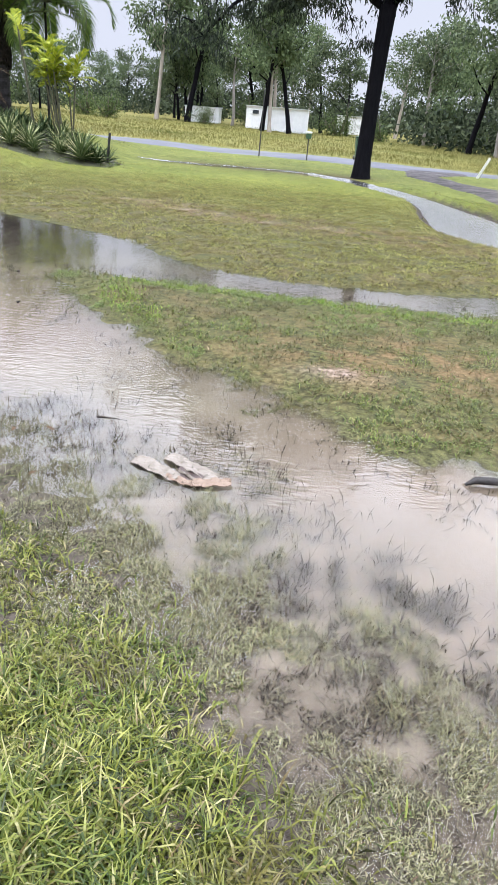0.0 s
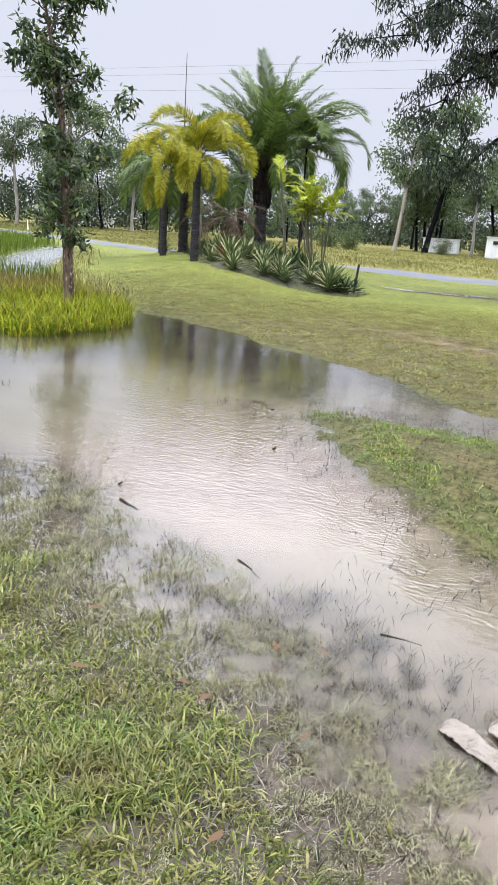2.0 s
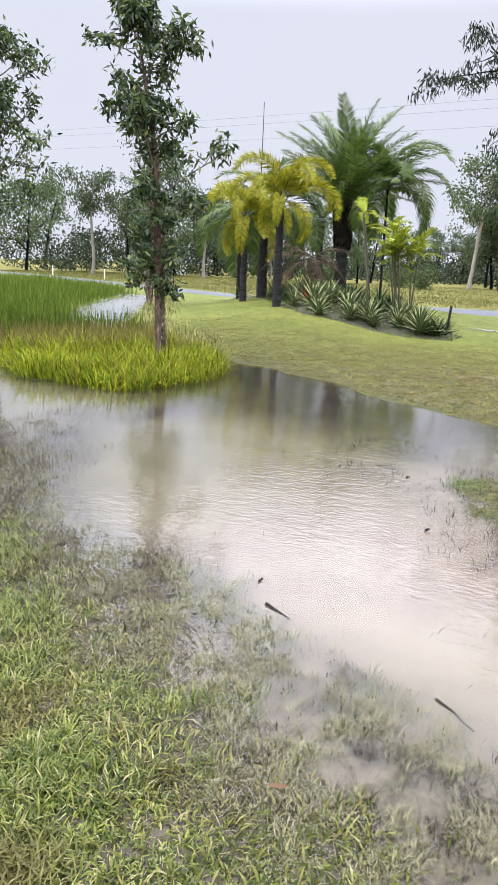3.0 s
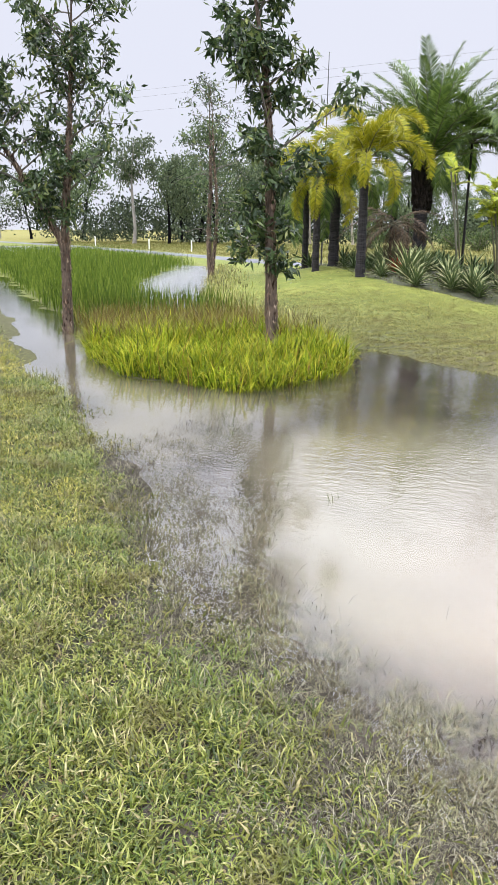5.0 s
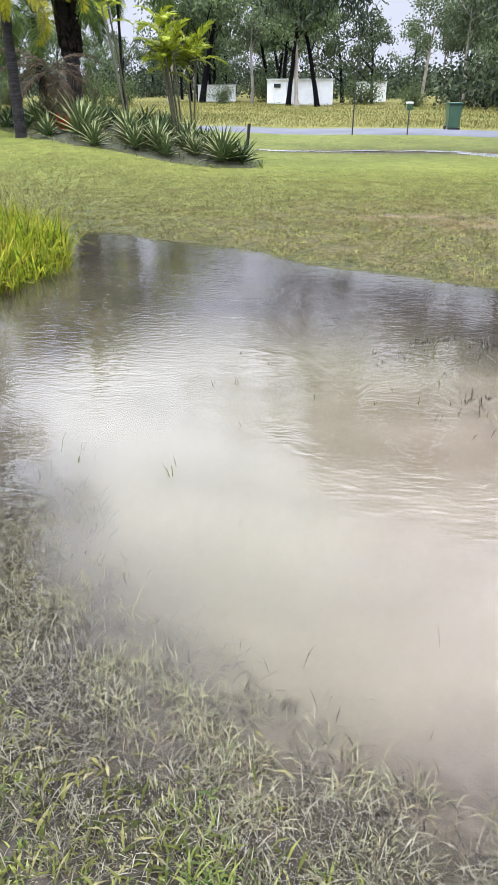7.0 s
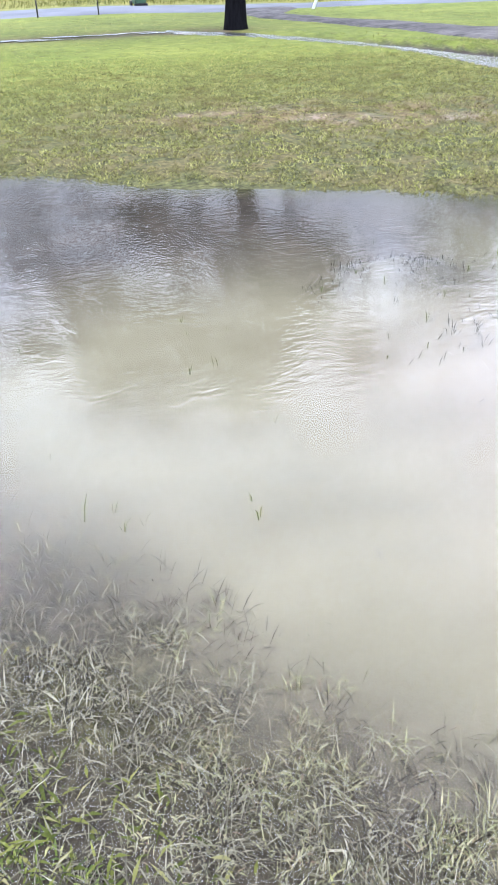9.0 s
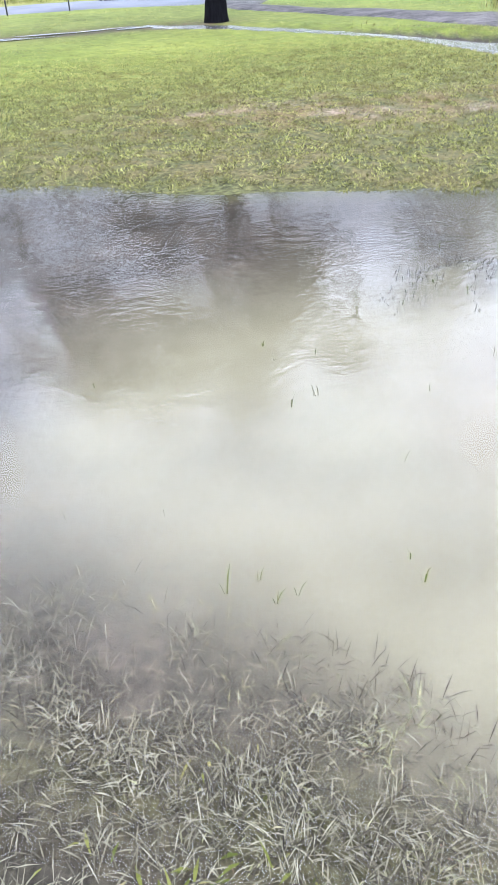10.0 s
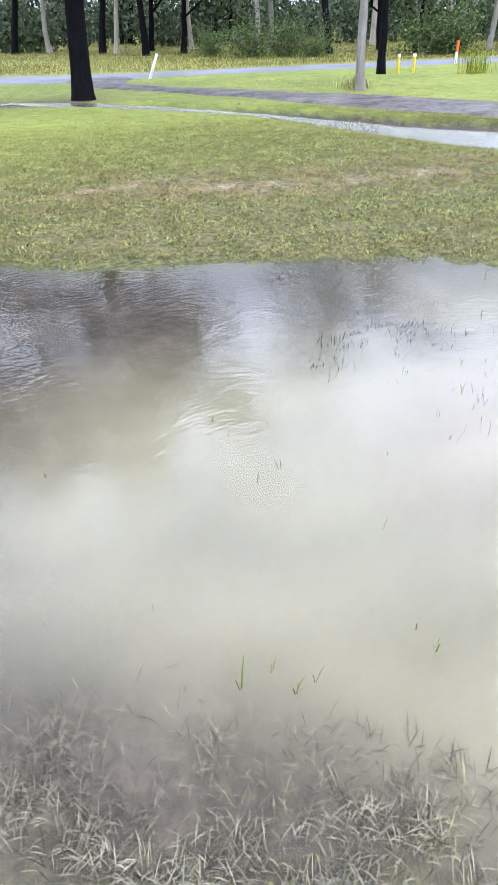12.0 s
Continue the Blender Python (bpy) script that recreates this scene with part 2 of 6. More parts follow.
def ground_material():
    m, n, l, b = nodes_of("lawn_soil")
    g = n.new("ShaderNodeNewGeometry")
    P = g.outputs["Position"]
    at = n.new("ShaderNodeAttribute")
    at.attribute_name = "zone"
    sp = n.new("ShaderNodeSeparateColor")
    l.new(at.outputs["Color"], sp.inputs[0])
    n1, n2, n3 = noise_node(n, l, 0.35, 5, coords=P), noise_node(n, l, 3.0, 6, 0.65, coords=P), noise_node(n, l, 21, 5, 0.7, coords=P)
    turf = ramp(n, [(0.30, (0.036, 0.040, 0.009)), (0.45, (0.088, 0.100, 0.020)), (0.58, (0.145, 0.160, 0.034)), (0.72, (0.215, 0.222, 0.058))])
    l.new(mixed(n, l, 0.55, n2.outputs[0], n3.outputs[0]), turf.inputs[0])
    shade = ramp(n, [(0.35, (0.78, 0.84, 0.70)), (0.65, (1.12, 1.10, 1.05))])
    l.new(n1.outputs[0], shade.inputs[0])
    col = mixed(n, l, 1.0, turf.outputs[0], shade.outputs[0], "MULTIPLY")
    # soil between the blades, its colour darkened for the shade in the gaps
    shaded_soil = ramp(n, [(0.35, (0.010, 0.010, 0.005)), (0.65, (0.082, 0.080, 0.030))])
    l.new(n3.outputs[0], shaded_soil.inputs[0])
    af = n.new("ShaderNodeMath")
    af.operation = "MULTIPLY"
    l.new(at.outputs["Alpha"], af.inputs[0])
    af.inputs[1].default_value = 0.92
    col = mixed(n, l, af.outputs[0], col, shaded_soil.outputs[0])
    dirt = ramp(n, [(0.30, (0.018, 0.013, 0.006)), (0.5, (0.085, 0.058, 0.024)), (0.64, (0.165, 0.112, 0.060)), (0.78, (0.30, 0.215, 0.175))])
    l.new(mixed(n, l, 0.6, n2.outputs[0], n3.outputs[0]), dirt.inputs[0])
    dm = n.new("ShaderNodeMath")
    dm.operation = "MULTIPLY"
    dr = ramp(n, [(0.40, (0, 0, 0)), (0.56, (1, 1, 1))])
    l.new(n2.outputs[0], dr.inputs[0])
    l.new(dr.outputs[0], dm.inputs[0])
    l.new(sp.outputs[0], dm.inputs[1])
    col = mixed(n, l, dm.outputs[0], col, dirt.outputs[0])
    mud = ramp(n, [(0.3, (0.008, 0.006, 0.005)), (0.5, (0.030, 0.024, 0.020)), (0.7, (0.085, 0.068, 0.058))])
    l.new(mixed(n, l, 0.5, n2.outputs[0], n3.outputs[0]), mud.inputs[0])
    pale = n.new("ShaderNodeAttribute")
    pale.attribute_name = "clay"
    slick = ramp(n, [(0.3, (0.040, 0.032, 0.027)), (0.5, (0.095, 0.078, 0.066)), (0.7, (0.155, 0.130, 0.112))])
    l.new(mixed(n, l, 0.5, n2.outputs[0], n3.outputs[0]), slick.inputs[0])
    col = mixed(n, l, sp.outputs[1], col, mixed(n, l, pale.outputs["Fac"], mud.outputs[0], slick.outputs[0]))
    hay = ramp(n, [(0.3, (0.080, 0.080, 0.018)), (0.5, (0.130, 0.120, 0.028)), (0.7, (0.18, 0.155, 0.045))])
    l.new(mixed(n, l, 0.5, n2.outputs[0], n1.outputs[0]), hay.inputs[0])
    col = mixed(n, l, sp.outputs[2], col, hay.outputs[0])
    bald = n.new("ShaderNodeAttribute")
    bald.attribute_name = "bare"
    crust = ramp(n, [(0.30, (0.030, 0.022, 0.012)), (0.46, (0.120, 0.088, 0.062)), (0.66, (0.285, 0.220, 0.185))])
    l.new(n3.outputs[0], crust.inputs[0])
    col = mixed(n, l, bald.outputs["Fac"], col, crust.outputs[0])
    clay, drift = n.new("ShaderNodeAttribute"), n.new("ShaderNodeAttribute")
    clay.attribute_name, drift.attribute_name = "clay", "silt"
    cloud = noise_node(n, l, 1.6, 5, 0.55, coords=P, stretch=(1.0, 1.5, 1.0))
    grey = ramp(n, [(0.30, (0.104, 0.095, 0.062)), (0.70, (0.140, 0.129, 0.090))])
    pink = ramp(n, [(0.30, (0.132, 0.104, 0.083)), (0.70, (0.178, 0.146, 0.120))])
    l.new(cloud.outputs[0], grey.inputs[0])
    l.new(cloud.outputs[0], pink.inputs[0])
    silt = mixed(n, l, clay.outputs["Fac"], grey.outputs[0], pink.outputs[0])
    col = mixed(n, l, drift.outputs["Fac"], col, silt)
    l.new(col, b.inputs["Base Color"])
    b.inputs["Roughness"].default_value, b.inputs["Specular IOR Level"].default_value = 0.8, 0.12
    flat = mixed(n, l, drift.outputs["Fac"], mixed(n, l, 0.5, n2.outputs[0], n3.outputs[0]), (0.5, 0.5, 0.5))
    bump(n, l, b, flat, 0.8, 0.03)
    return m


def water_material(name, milky, dark, light, gloss, wave):
    """Rippled water: sky gloss over clear water, or over milky water that hides its bed."""
    m, n, l, b = nodes_of(name)
    n.remove(b)
    P = n.new("ShaderNodeNewGeometry").outputs["Position"]
    cloudy = noise_node(n, l, 1.3, 4, 0.5, coords=P)
    silt = ramp(n, [(0.30, dark), (0.72, light)])
    l.new(cloudy.outputs[0], silt.inputs[0])
    body, clear = n.new("ShaderNodeBsdfDiffuse"), n.new("ShaderNodeBsdfTransparent")
    clear.inputs[0].default_value = (0.94, 0.925, 0.89, 1)
    l.new(silt.outputs[0], body.inputs[0])
    under = n.new("ShaderNodeMixShader")
    under.inputs[0].default_value = milky
    l.new(clear.outputs[0], under.inputs[1])
    l.new(body.outputs[0], under.inputs[2])
    # wind ripples
    r1, r2 = noise_node(n, l, 11, 2, 0.5, coords=P, stretch=(0.8, 1.4, 1)), noise_node(n, l, 26, 2, 0.5, coords=P, stretch=(0.7, 1.5, 1))
    calm = noise_node(n, l, 0.55, 2, 0.5, coords=P)
    cr = ramp(n, [(0.36, (0.34, 0.34, 0.34)), (0.60, (1, 1, 1))])
    l.new(calm.outputs[0], cr.inputs[0])
    bm_ = n.new("ShaderNodeBump")
    bm_.inputs["Distance"].default_value = wave
    l.new(cr.outputs[0], bm_.inputs["Strength"])
    l.new(mixed(n, l, 0.45, r1.outputs[0], r2.outputs[0]), bm_.inputs["Height"])
    gl, lw, fr = n.new("ShaderNodeBsdfGlossy"), n.new("ShaderNodeLayerWeight"), n.new("ShaderNodeMath")
    lw.inputs["Blend"].default_value = 0.5
    pw = n.new("ShaderNodeMath")
    pw.operation, fr.operation, fr.use_clamp = "POWER", "MULTIPLY_ADD", True
    l.new(lw.outputs["Facing"], pw.inputs[0])
    pw.inputs[1].default_value = 4.0
    l.new(pw.outputs[0], fr.inputs[0])
    fr.inputs[1].default_value, fr.inputs[2].default_value = 1.35, 0.010
    gl.inputs["Roughness"].default_value = gloss
    l.new(bm_.outputs[0], gl.inputs["Normal"])
    l.new(bm_.outputs[0], lw.inputs["Normal"])
    top = n.new("ShaderNodeMixShader")
    l.new(fr.outputs[0], top.inputs[0])
    l.new(under.outputs[0], top.inputs[1])
    l.new(gl.outputs[0], top.inputs[2])
    l.new(top.outputs[0], n["Material Output"].inputs[0])
    return m


M_GROUND = ground_material()
M_WATER = water_material("flood_water", 0.0, (0.112, 0.098, 0.066), (0.150, 0.133, 0.098), 0.058, WAVE)
M_RUNOFF = water_material("milky_runoff", 0.97, (0.20, 0.185, 0.165), (0.27, 0.255, 0.235), 0.22, WAVE)
M_ROAD = surface("wet_asphalt", (0.055, 0.058, 0.070), (0.125, 0.128, 0.150), 0.6, 0.75, 0, 0.5, 25, spec=0.16)
M_GRAVEL = surface("wet_gravel", (0.006, 0.005, 0.005), (0.115, 0.103, 0.098), 1.4, 0.8, 0, 1.0, 7, distance=0.10, spec=0.15)
M_MULCH = surface("garden_mulch", (0.010, 0.010, 0.005), (0.052, 0.058, 0.020), 3, 0.85, 0, 0.9, 40, distance=0.04)
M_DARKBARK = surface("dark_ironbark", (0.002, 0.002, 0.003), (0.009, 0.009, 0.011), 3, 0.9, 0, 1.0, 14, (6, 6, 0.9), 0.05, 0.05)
M_GREYBARK = surface("grey_gum_bark", (0.10, 0.092, 0.080), (0.26, 0.24, 0.215), 2, 0.75, 0, 0.4, 12, (4, 4, 0.8), 0.02)
F_THATCH = foliage("thatch", [(0.0, (0.014, 0.015, 0.004)), (0.35, (0.058, 0.063, 0.014)), (0.65, (0.125, 0.128, 0.028)), (0.88, (0.21, 0.19, 0.07)), (1.0, (0.30, 0.26, 0.14))], 0.7, 0.4, (0.062, 0.082, 0.013), 1.1)
M_PALEBARK = surface("pale_gum_bark", (0.16, 0.14, 0.115), (0.36, 0.32, 0.27), 1.6, 0.7, 0, 0.3, 9, (3, 3, 0.8), 0.02)
M_PAPER = surface("paperbark_bark", (0.016, 0.012, 0.009), (0.17, 0.125, 0.090), 6, 0.85, 0, 1.0, 26, (3, 3, 0.6), 0.04, 0.2)
M_FLAKE = foliage("bark_flakes", [(0.0, (0.025, 0.015, 0.010)), (0.55, (0.13, 0.085, 0.058)), (1.0, (0.38, 0.29, 0.21))], 0.7)
M_PALMTRUNK = surface("ringed_palm_trunk", (0.008, 0.008, 0.009), (0.036, 0.032, 0.031), 4, 0.85, 0, 0.9, 9, (1, 1, 9), 0.03, 0.2)
M_BOOT = surface("palm_boots", (0.006, 0.005, 0.004), (0.024, 0.018, 0.013), 8, 0.9, 0, 1.0, 30, distance=0.04, spec=0.15)
M_CANE = surface("cane_stem", (0.022, 0.024, 0.010), (0.075, 0.070, 0.032), 6, 0.6, 0, 0.3, 20, (1, 1, 6))
M_TWIG = surface("twig_bark", (0.045, 0.038, 0.030), (0.13, 0.11, 0.09), 6, 0.8, 0, 0.3)
F_NEAR = foliage("lawn_blades", [(0.0, (0.012, 0.020, 0.004)), (0.24, (0.052, 0.072, 0.012)), (0.55, (0.138, 0.160, 0.026)), (0.82, (0.240, 0.248, 0.055)), (0.94, (0.36, 0.33, 0.16)), (1.0, (0.11, 0.060, 0.028))], 0.36, 0.45, (0.066, 0.115, 0.020), 1.3, worn=0.75, worn_colour=(0.100, 0.078, 0.024), worn_scale=2.4, shine=0.26)
F_WET = foliage("drowned_blades", [(0.0, (0.016, 0.013, 0.010)), (0.35, (0.050, 0.044, 0.032)), (0.6, (0.125, 0.115, 0.078)), (0.85, (0.22, 0.205, 0.145)), (1.0, (0.34, 0.32, 0.24))], 0.6, 0.5, (0.070, 0.060, 0.044), 2.6)
F_SPRIG = foliage("wet_sprigs", [(0.0, (0.028, 0.028, 0.012)), (0.3, (0.105, 0.105, 0.050)), (0.6, (0.21, 0.21, 0.10)), (0.85, (0.34, 0.325, 0.19)), (1.0, (0.12, 0.070, 0.045))], 0.4, 0.4, (0.085, 0.070, 0.050), 3.5, shine=0.3)
F_STUB = foliage("dark_stubble", [(0.0, (0.010, 0.008, 0.006)), (0.6, (0.050, 0.040, 0.030)), (1.0, (0.13, 0.115, 0.065))], 0.6)
F_ISLE = foliage("couch_grass", [(0.0, (0.020, 0.030, 0.006)), (0.35, (0.066, 0.100, 0.014)), (0.7, (0.130, 0.165, 0.026)), (0.9, (0.21, 0.195, 0.075)), (1.0, (0.10, 0.055, 0.034))], 0.4, 0.7, (0.075, 0.050, 0.028), 1.5, shine=0.3, worn=0.6, worn_colour=(0.075, 0.135, 0.018), worn_scale=0.9)
F_LAWN = foliage("mown_grass", [(0.0, (0.010, 0.010, 0.004)), (0.20, (0.030, 0.030, 0.009)), (0.34, (0.140, 0.146, 0.035)), (0.65, (0.310, 0.318, 0.092)), (0.90, (0.42, 0.40, 0.165)), (1.0, (0.11, 0.075, 0.042))], 0.55, 0.55, (0.082, 0.074, 0.024), 4.5, worn=0.40, worn_colour=(0.135, 0.098, 0.042), worn_scale=1.4)
F_DRY = foliage("scalped_grass", [(0.0, (0.010, 0.007, 0.004)), (0.45, (0.050, 0.034, 0.016)), (0.78, (0.155, 0.112, 0.052)), (1.0, (0.31, 0.24, 0.16))], 0.6, 0.6, (0.100, 0.092, 0.022), 2.2)
F_RUSH = foliage("bright_rush", [(0.0, (0.020, 0.036, 0.004)), (0.30, (0.090, 0.140, 0.008)), (0.66, (0.230, 0.275, 0.014)), (0.88, (0.35, 0.34, 0.030)), (1.0, (0.16, 0.090, 0.03))], 0.55, 0.35, (0.13, 0.125, 0.018), 1.1, shine=0.03)
F_REED = foliage("dark_reed", [(0.0, (0.030, 0.055, 0.008)), (0.5, (0.070, 0.110, 0.014)), (1.0, (0.14, 0.175, 0.028))], 0.55, shine=0.03)
F_RUST = foliage("rusty_reed", [(0.0, (0.070, 0.046, 0.014)), (0.5, (0.135, 0.105, 0.026)), (1.0, (0.19, 0.195, 0.036))], 0.5)
F_HAY = foliage("meadow_grass", [(0.0, (0.060, 0.064, 0.016)), (0.5, (0.098, 0.096, 0.026)), (1.0, (0.140, 0.122, 0.042))], 0.7, 0.6, (0.080, 0.102, 0.030), 0.12, 0.05)
F_STRAW = foliage("yellowed_blades", [(0.0, (0.050, 0.046, 0.010)), (0.4, (0.180, 0.175, 0.030)), (0.8, (0.34, 0.31, 0.075)), (1.0, (0.46, 0.40, 0.16))], 0.55, 0.4, (0.14, 0.165, 0.03), 2.0)
F_RIM = foliage("fresh_green_blades", [(0.0, (0.030, 0.060, 0.008)), (0.4, (0.095, 0.165, 0.020)), (0.8, (0.185, 0.265, 0.040)), (1.0, (0.28, 0.30, 0.08))], 0.5)
# understorey leaves with the wood's inner shade put into their colour, in patches
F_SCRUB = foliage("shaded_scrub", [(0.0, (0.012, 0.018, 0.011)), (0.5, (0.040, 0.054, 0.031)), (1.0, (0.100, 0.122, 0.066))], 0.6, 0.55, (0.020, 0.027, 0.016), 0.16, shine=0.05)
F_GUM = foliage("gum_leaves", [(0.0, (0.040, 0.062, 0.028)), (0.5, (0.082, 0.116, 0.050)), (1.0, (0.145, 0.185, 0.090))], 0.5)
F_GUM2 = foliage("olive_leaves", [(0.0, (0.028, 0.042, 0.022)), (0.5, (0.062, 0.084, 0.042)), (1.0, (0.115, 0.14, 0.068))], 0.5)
F_DARK = foliage("drooping_leaves", [(0.0, (0.010, 0.015, 0.010)), (0.6, (0.028, 0.038, 0.024)), (1.0, (0.065, 0.082, 0.048))], 0.5)
F_PAPER = foliage("paperbark_leaves", [(0.0, (0.014, 0.026, 0.011)), (0.5, (0.036, 0.062, 0.022)), (0.85, (0.085, 0.125, 0.040)), (1.0, (0.20, 0.22, 0.07))], 0.35, shine=0.3)
F_PALM = foliage("palm_leaflets", [(0.0, (0.028, 0.054, 0.014)), (0.5, (0.078, 0.128, 0.026)), (1.0, (0.16, 0.215, 0.045))], 0.45, shine=0.18)
F_GOLD = foliage("golden_leaflets", [(0.0, (0.12, 0.14, 0.012)), (0.5, (0.27, 0.27, 0.020)), (1.0, (0.42, 0.37, 0.035))], 0.4)
F_LIME = foliage("lime_leaflets", [(0.0, (0.13, 0.19, 0.014)), (0.5, (0.24, 0.285, 0.022)), (1.0, (0.40, 0.41, 0.045))], 0.45)
F_DEAD = foliage("dead_fronds", [(0.0, (0.030, 0.022, 0.015)), (0.6, (0.080, 0.055, 0.034)), (1.0, (0.15, 0.105, 0.065))], 0.7)
F_AGAVE = foliage("agave_green", [(0.0, (0.065, 0.100, 0.040)), (1.0, (0.15, 0.20, 0.085))], 0.4)
F_CREAM = foliage("agave_margin", [(0.0, (0.34, 0.36, 0.15)), (1.0, (0.48, 0.48, 0.25))], 0.4)
F_STRAP = foliage("strap_green", [(0.0, (0.022, 0.042, 0.018)), (1.0, (0.075, 0.115, 0.045))], 0.35)
F_RED = foliage("red_bracts", [(0.0, (0.16, 0.022, 0.012)), (1.0, (0.34, 0.06, 0.03))], 0.4)
F_SHRUB = foliage("shrub_leaves", [(0.0, (0.020, 0.038, 0.014)), (0.5, (0.055, 0.085, 0.026)), (1.0, (0.13, 0.165, 0.05))], 0.45)


# ---- mesh helpers ----
def mesh_of(name, verts, quads=None, tris=None, mats=(), index=None, smooth_faces=False):
    """A mesh from numpy arrays of corners, four-sided and three-sided faces."""
    me = bpy.data.meshes.new(name)
    verts = np.asarray(verts, np.float32).reshape(-1, 3)
    quads = np.zeros((0, 4), int) if quads is None or len(quads) == 0 else np.asarray(quads, int)
    tris = np.zeros((0, 3), int) if tris is None or len(tris) == 0 else np.asarray(tris, int)
    loops = np.concatenate([quads.ravel(), tris.ravel()]).astype(np.int32)
    sizes = np.concatenate([np.full(len(quads), 4), np.full(len(tris), 3)]).astype(np.int32)
    starts = np.concatenate([[0], np.cumsum(sizes)[:-1]]).astype(np.int32)
    me.vertices.add(len(verts))
    me.vertices.foreach_set("co", verts.ravel())
    me.loops.add(len(loops))
    me.loops.foreach_set("vertex_index", loops)
    me.polygons.add(len(sizes))
    me.polygons.foreach_set("loop_start", starts)
    if index is not None:
        me.polygons.foreach_set("material_index", np.asarray(index, np.int32))
    me.polygons.foreach_set("use_smooth", np.full(len(sizes), smooth_faces))
    me.update(calc_edges=True)
    for m in mats:
        me.materials.append(m)
    return me


class Build:
    """Gathers corners and faces of one mesh."""

    def __init__(self):
        self.v, self.q, self.t, self.qi, self.ti, self.n = [], [], [], [], [], 0

    def add(self, verts, quads=None, tris=None, mat=0):
        verts = np.asarray(verts, float).reshape(-1, 3)
        if quads is not None and len(quads):
            quads = np.asarray(quads) + self.n
            self.q.append(quads)
            self.qi.append(np.full(len(quads), mat))
        if tris is not None and len(tris):
            tris = np.asarray(tris) + self.n
            self.t.append(tris)
            self.ti.append(np.full(len(tris), mat))
        self.v.append(verts)
        self.n += len(verts)
        return self

    def tube(self, path, radii, sides=7, rng=None, rough=0.0, mat=0):
        path, radii = np.asarray(path, float), np.asarray(radii, float)
        tang = np.gradient(path, axis=0)
        tang /= np.linalg.norm(tang, axis=1, keepdims=True) + 1e-9
        ref = np.where(np.abs(tang[:, 2:3]) > 0.9, [[1.0, 0, 0]], [[0, 0, 1.0]])
        a = np.cross(tang, ref)
        a /= np.linalg.norm(a, axis=1, keepdims=True) + 1e-9
        b = np.cross(tang, a)
        th = np.arange(sides) / sides * math.tau
        r = radii[:, None] * np.ones(sides)
        if rng is not None and rough:
            r = r * (1 + rough * rng.uniform(-1, 1, r.shape))
        ring = path[:, None] + r[..., None] * (np.cos(th)[None, :, None] * a[:, None] + np.sin(th)[None, :, None] * b[:, None])
        k = len(path)
        i, j = np.meshgrid(np.arange(k - 1), np.arange(sides), indexing="ij")
        j2 = (j + 1) % sides
        quads = np.stack([i * sides + j, i * sides + j2, (i + 1) * sides + j2, (i + 1) * sides + j], -1).reshape(-1, 4)
        tip = np.array([[(k - 1) * sides + s, (k - 1) * sides + (s + 1) % sides, k * sides] for s in range(sides)])
        self.add(np.concatenate([ring.reshape(-1, 3), path[-1:]]), quads, tip, mat)
        return self

    def box(self, x0, y0, z0, x1, y1, z1, mat=0):
        v = [(x, y, z) for z in (z0, z1) for y in (y0, y1) for x in (x0, x1)]
        return self.add(v, [(0, 2, 3, 1), (4, 5, 7, 6), (0, 1, 5, 4), (2, 6, 7, 3), (0, 4, 6, 2), (1, 3, 7, 5)], None, mat)

    def leaves(self, at, way, length, width, rng, mat=0, roll=None):
        """Diamond leaves: one four-sided face each."""
        at, way = np.asarray(at, float), np.asarray(way, float)
        n = len(at)
        way = way / (np.linalg.norm(way, axis=1, keepdims=True) + 1e-9)
        side = np.cross(way, rng.normal(size=(n, 3)) if roll is None else roll)
        side /= np.linalg.norm(side, axis=1, keepdims=True) + 1e-9
        length, width = np.broadcast_to(length, n)[:, None], np.broadcast_to(width, n)[:, None]
        mid = at + way * length * 0.42
        v = np.stack([at, mid + side * width / 2, at + way * length, mid - side * width / 2], 1).reshape(-1, 3)
        self.add(v, np.arange(4 * n).reshape(n, 4), None, mat)
        return self

    def mesh(self, name, mats, smooth_faces=False):
        q = np.concatenate(self.q) if self.q else None
        t = np.concatenate(self.t) if self.t else None
        index = np.concatenate((self.qi or [np.zeros(0)]) + (self.ti or [np.zeros(0)]))
        return mesh_of(name, np.concatenate(self.v), q, t, mats, index, smooth_faces)


def part(name, made, mats, parent, label="", smooth_faces=False):
    """Links a Build, or a mesh, as one object under a thing."""
    me = made.mesh(name, mats, smooth_faces) if isinstance(made, Build) else made
    ob = new(name, me)
    ob.parent = parent
    return tagged(ob, label)


def thing(name, x, y, label, category, group="", z=None, turn=0.0, kind="", scale=1.0):
    ob = new(name)
    ob.empty_display_size = 0.1
    ob.location = (x, y, float(height(x, y)) if z is None else z)
    ob.rotation_euler = (0, 0, radians(turn))
    ob.scale = (scale,) * 3
    return tagged(ob, label, category, group, kind)


def stand(x, y, turn=0.0, scale=1.0, tall=1.0, sink=0.0):
    """A pose on the ground, for copies."""
    return Matrix.LocRotScale((x, y, float(height(x, y)) - sink), Euler((0, 0, radians(turn))), (scale, scale, scale * tall))


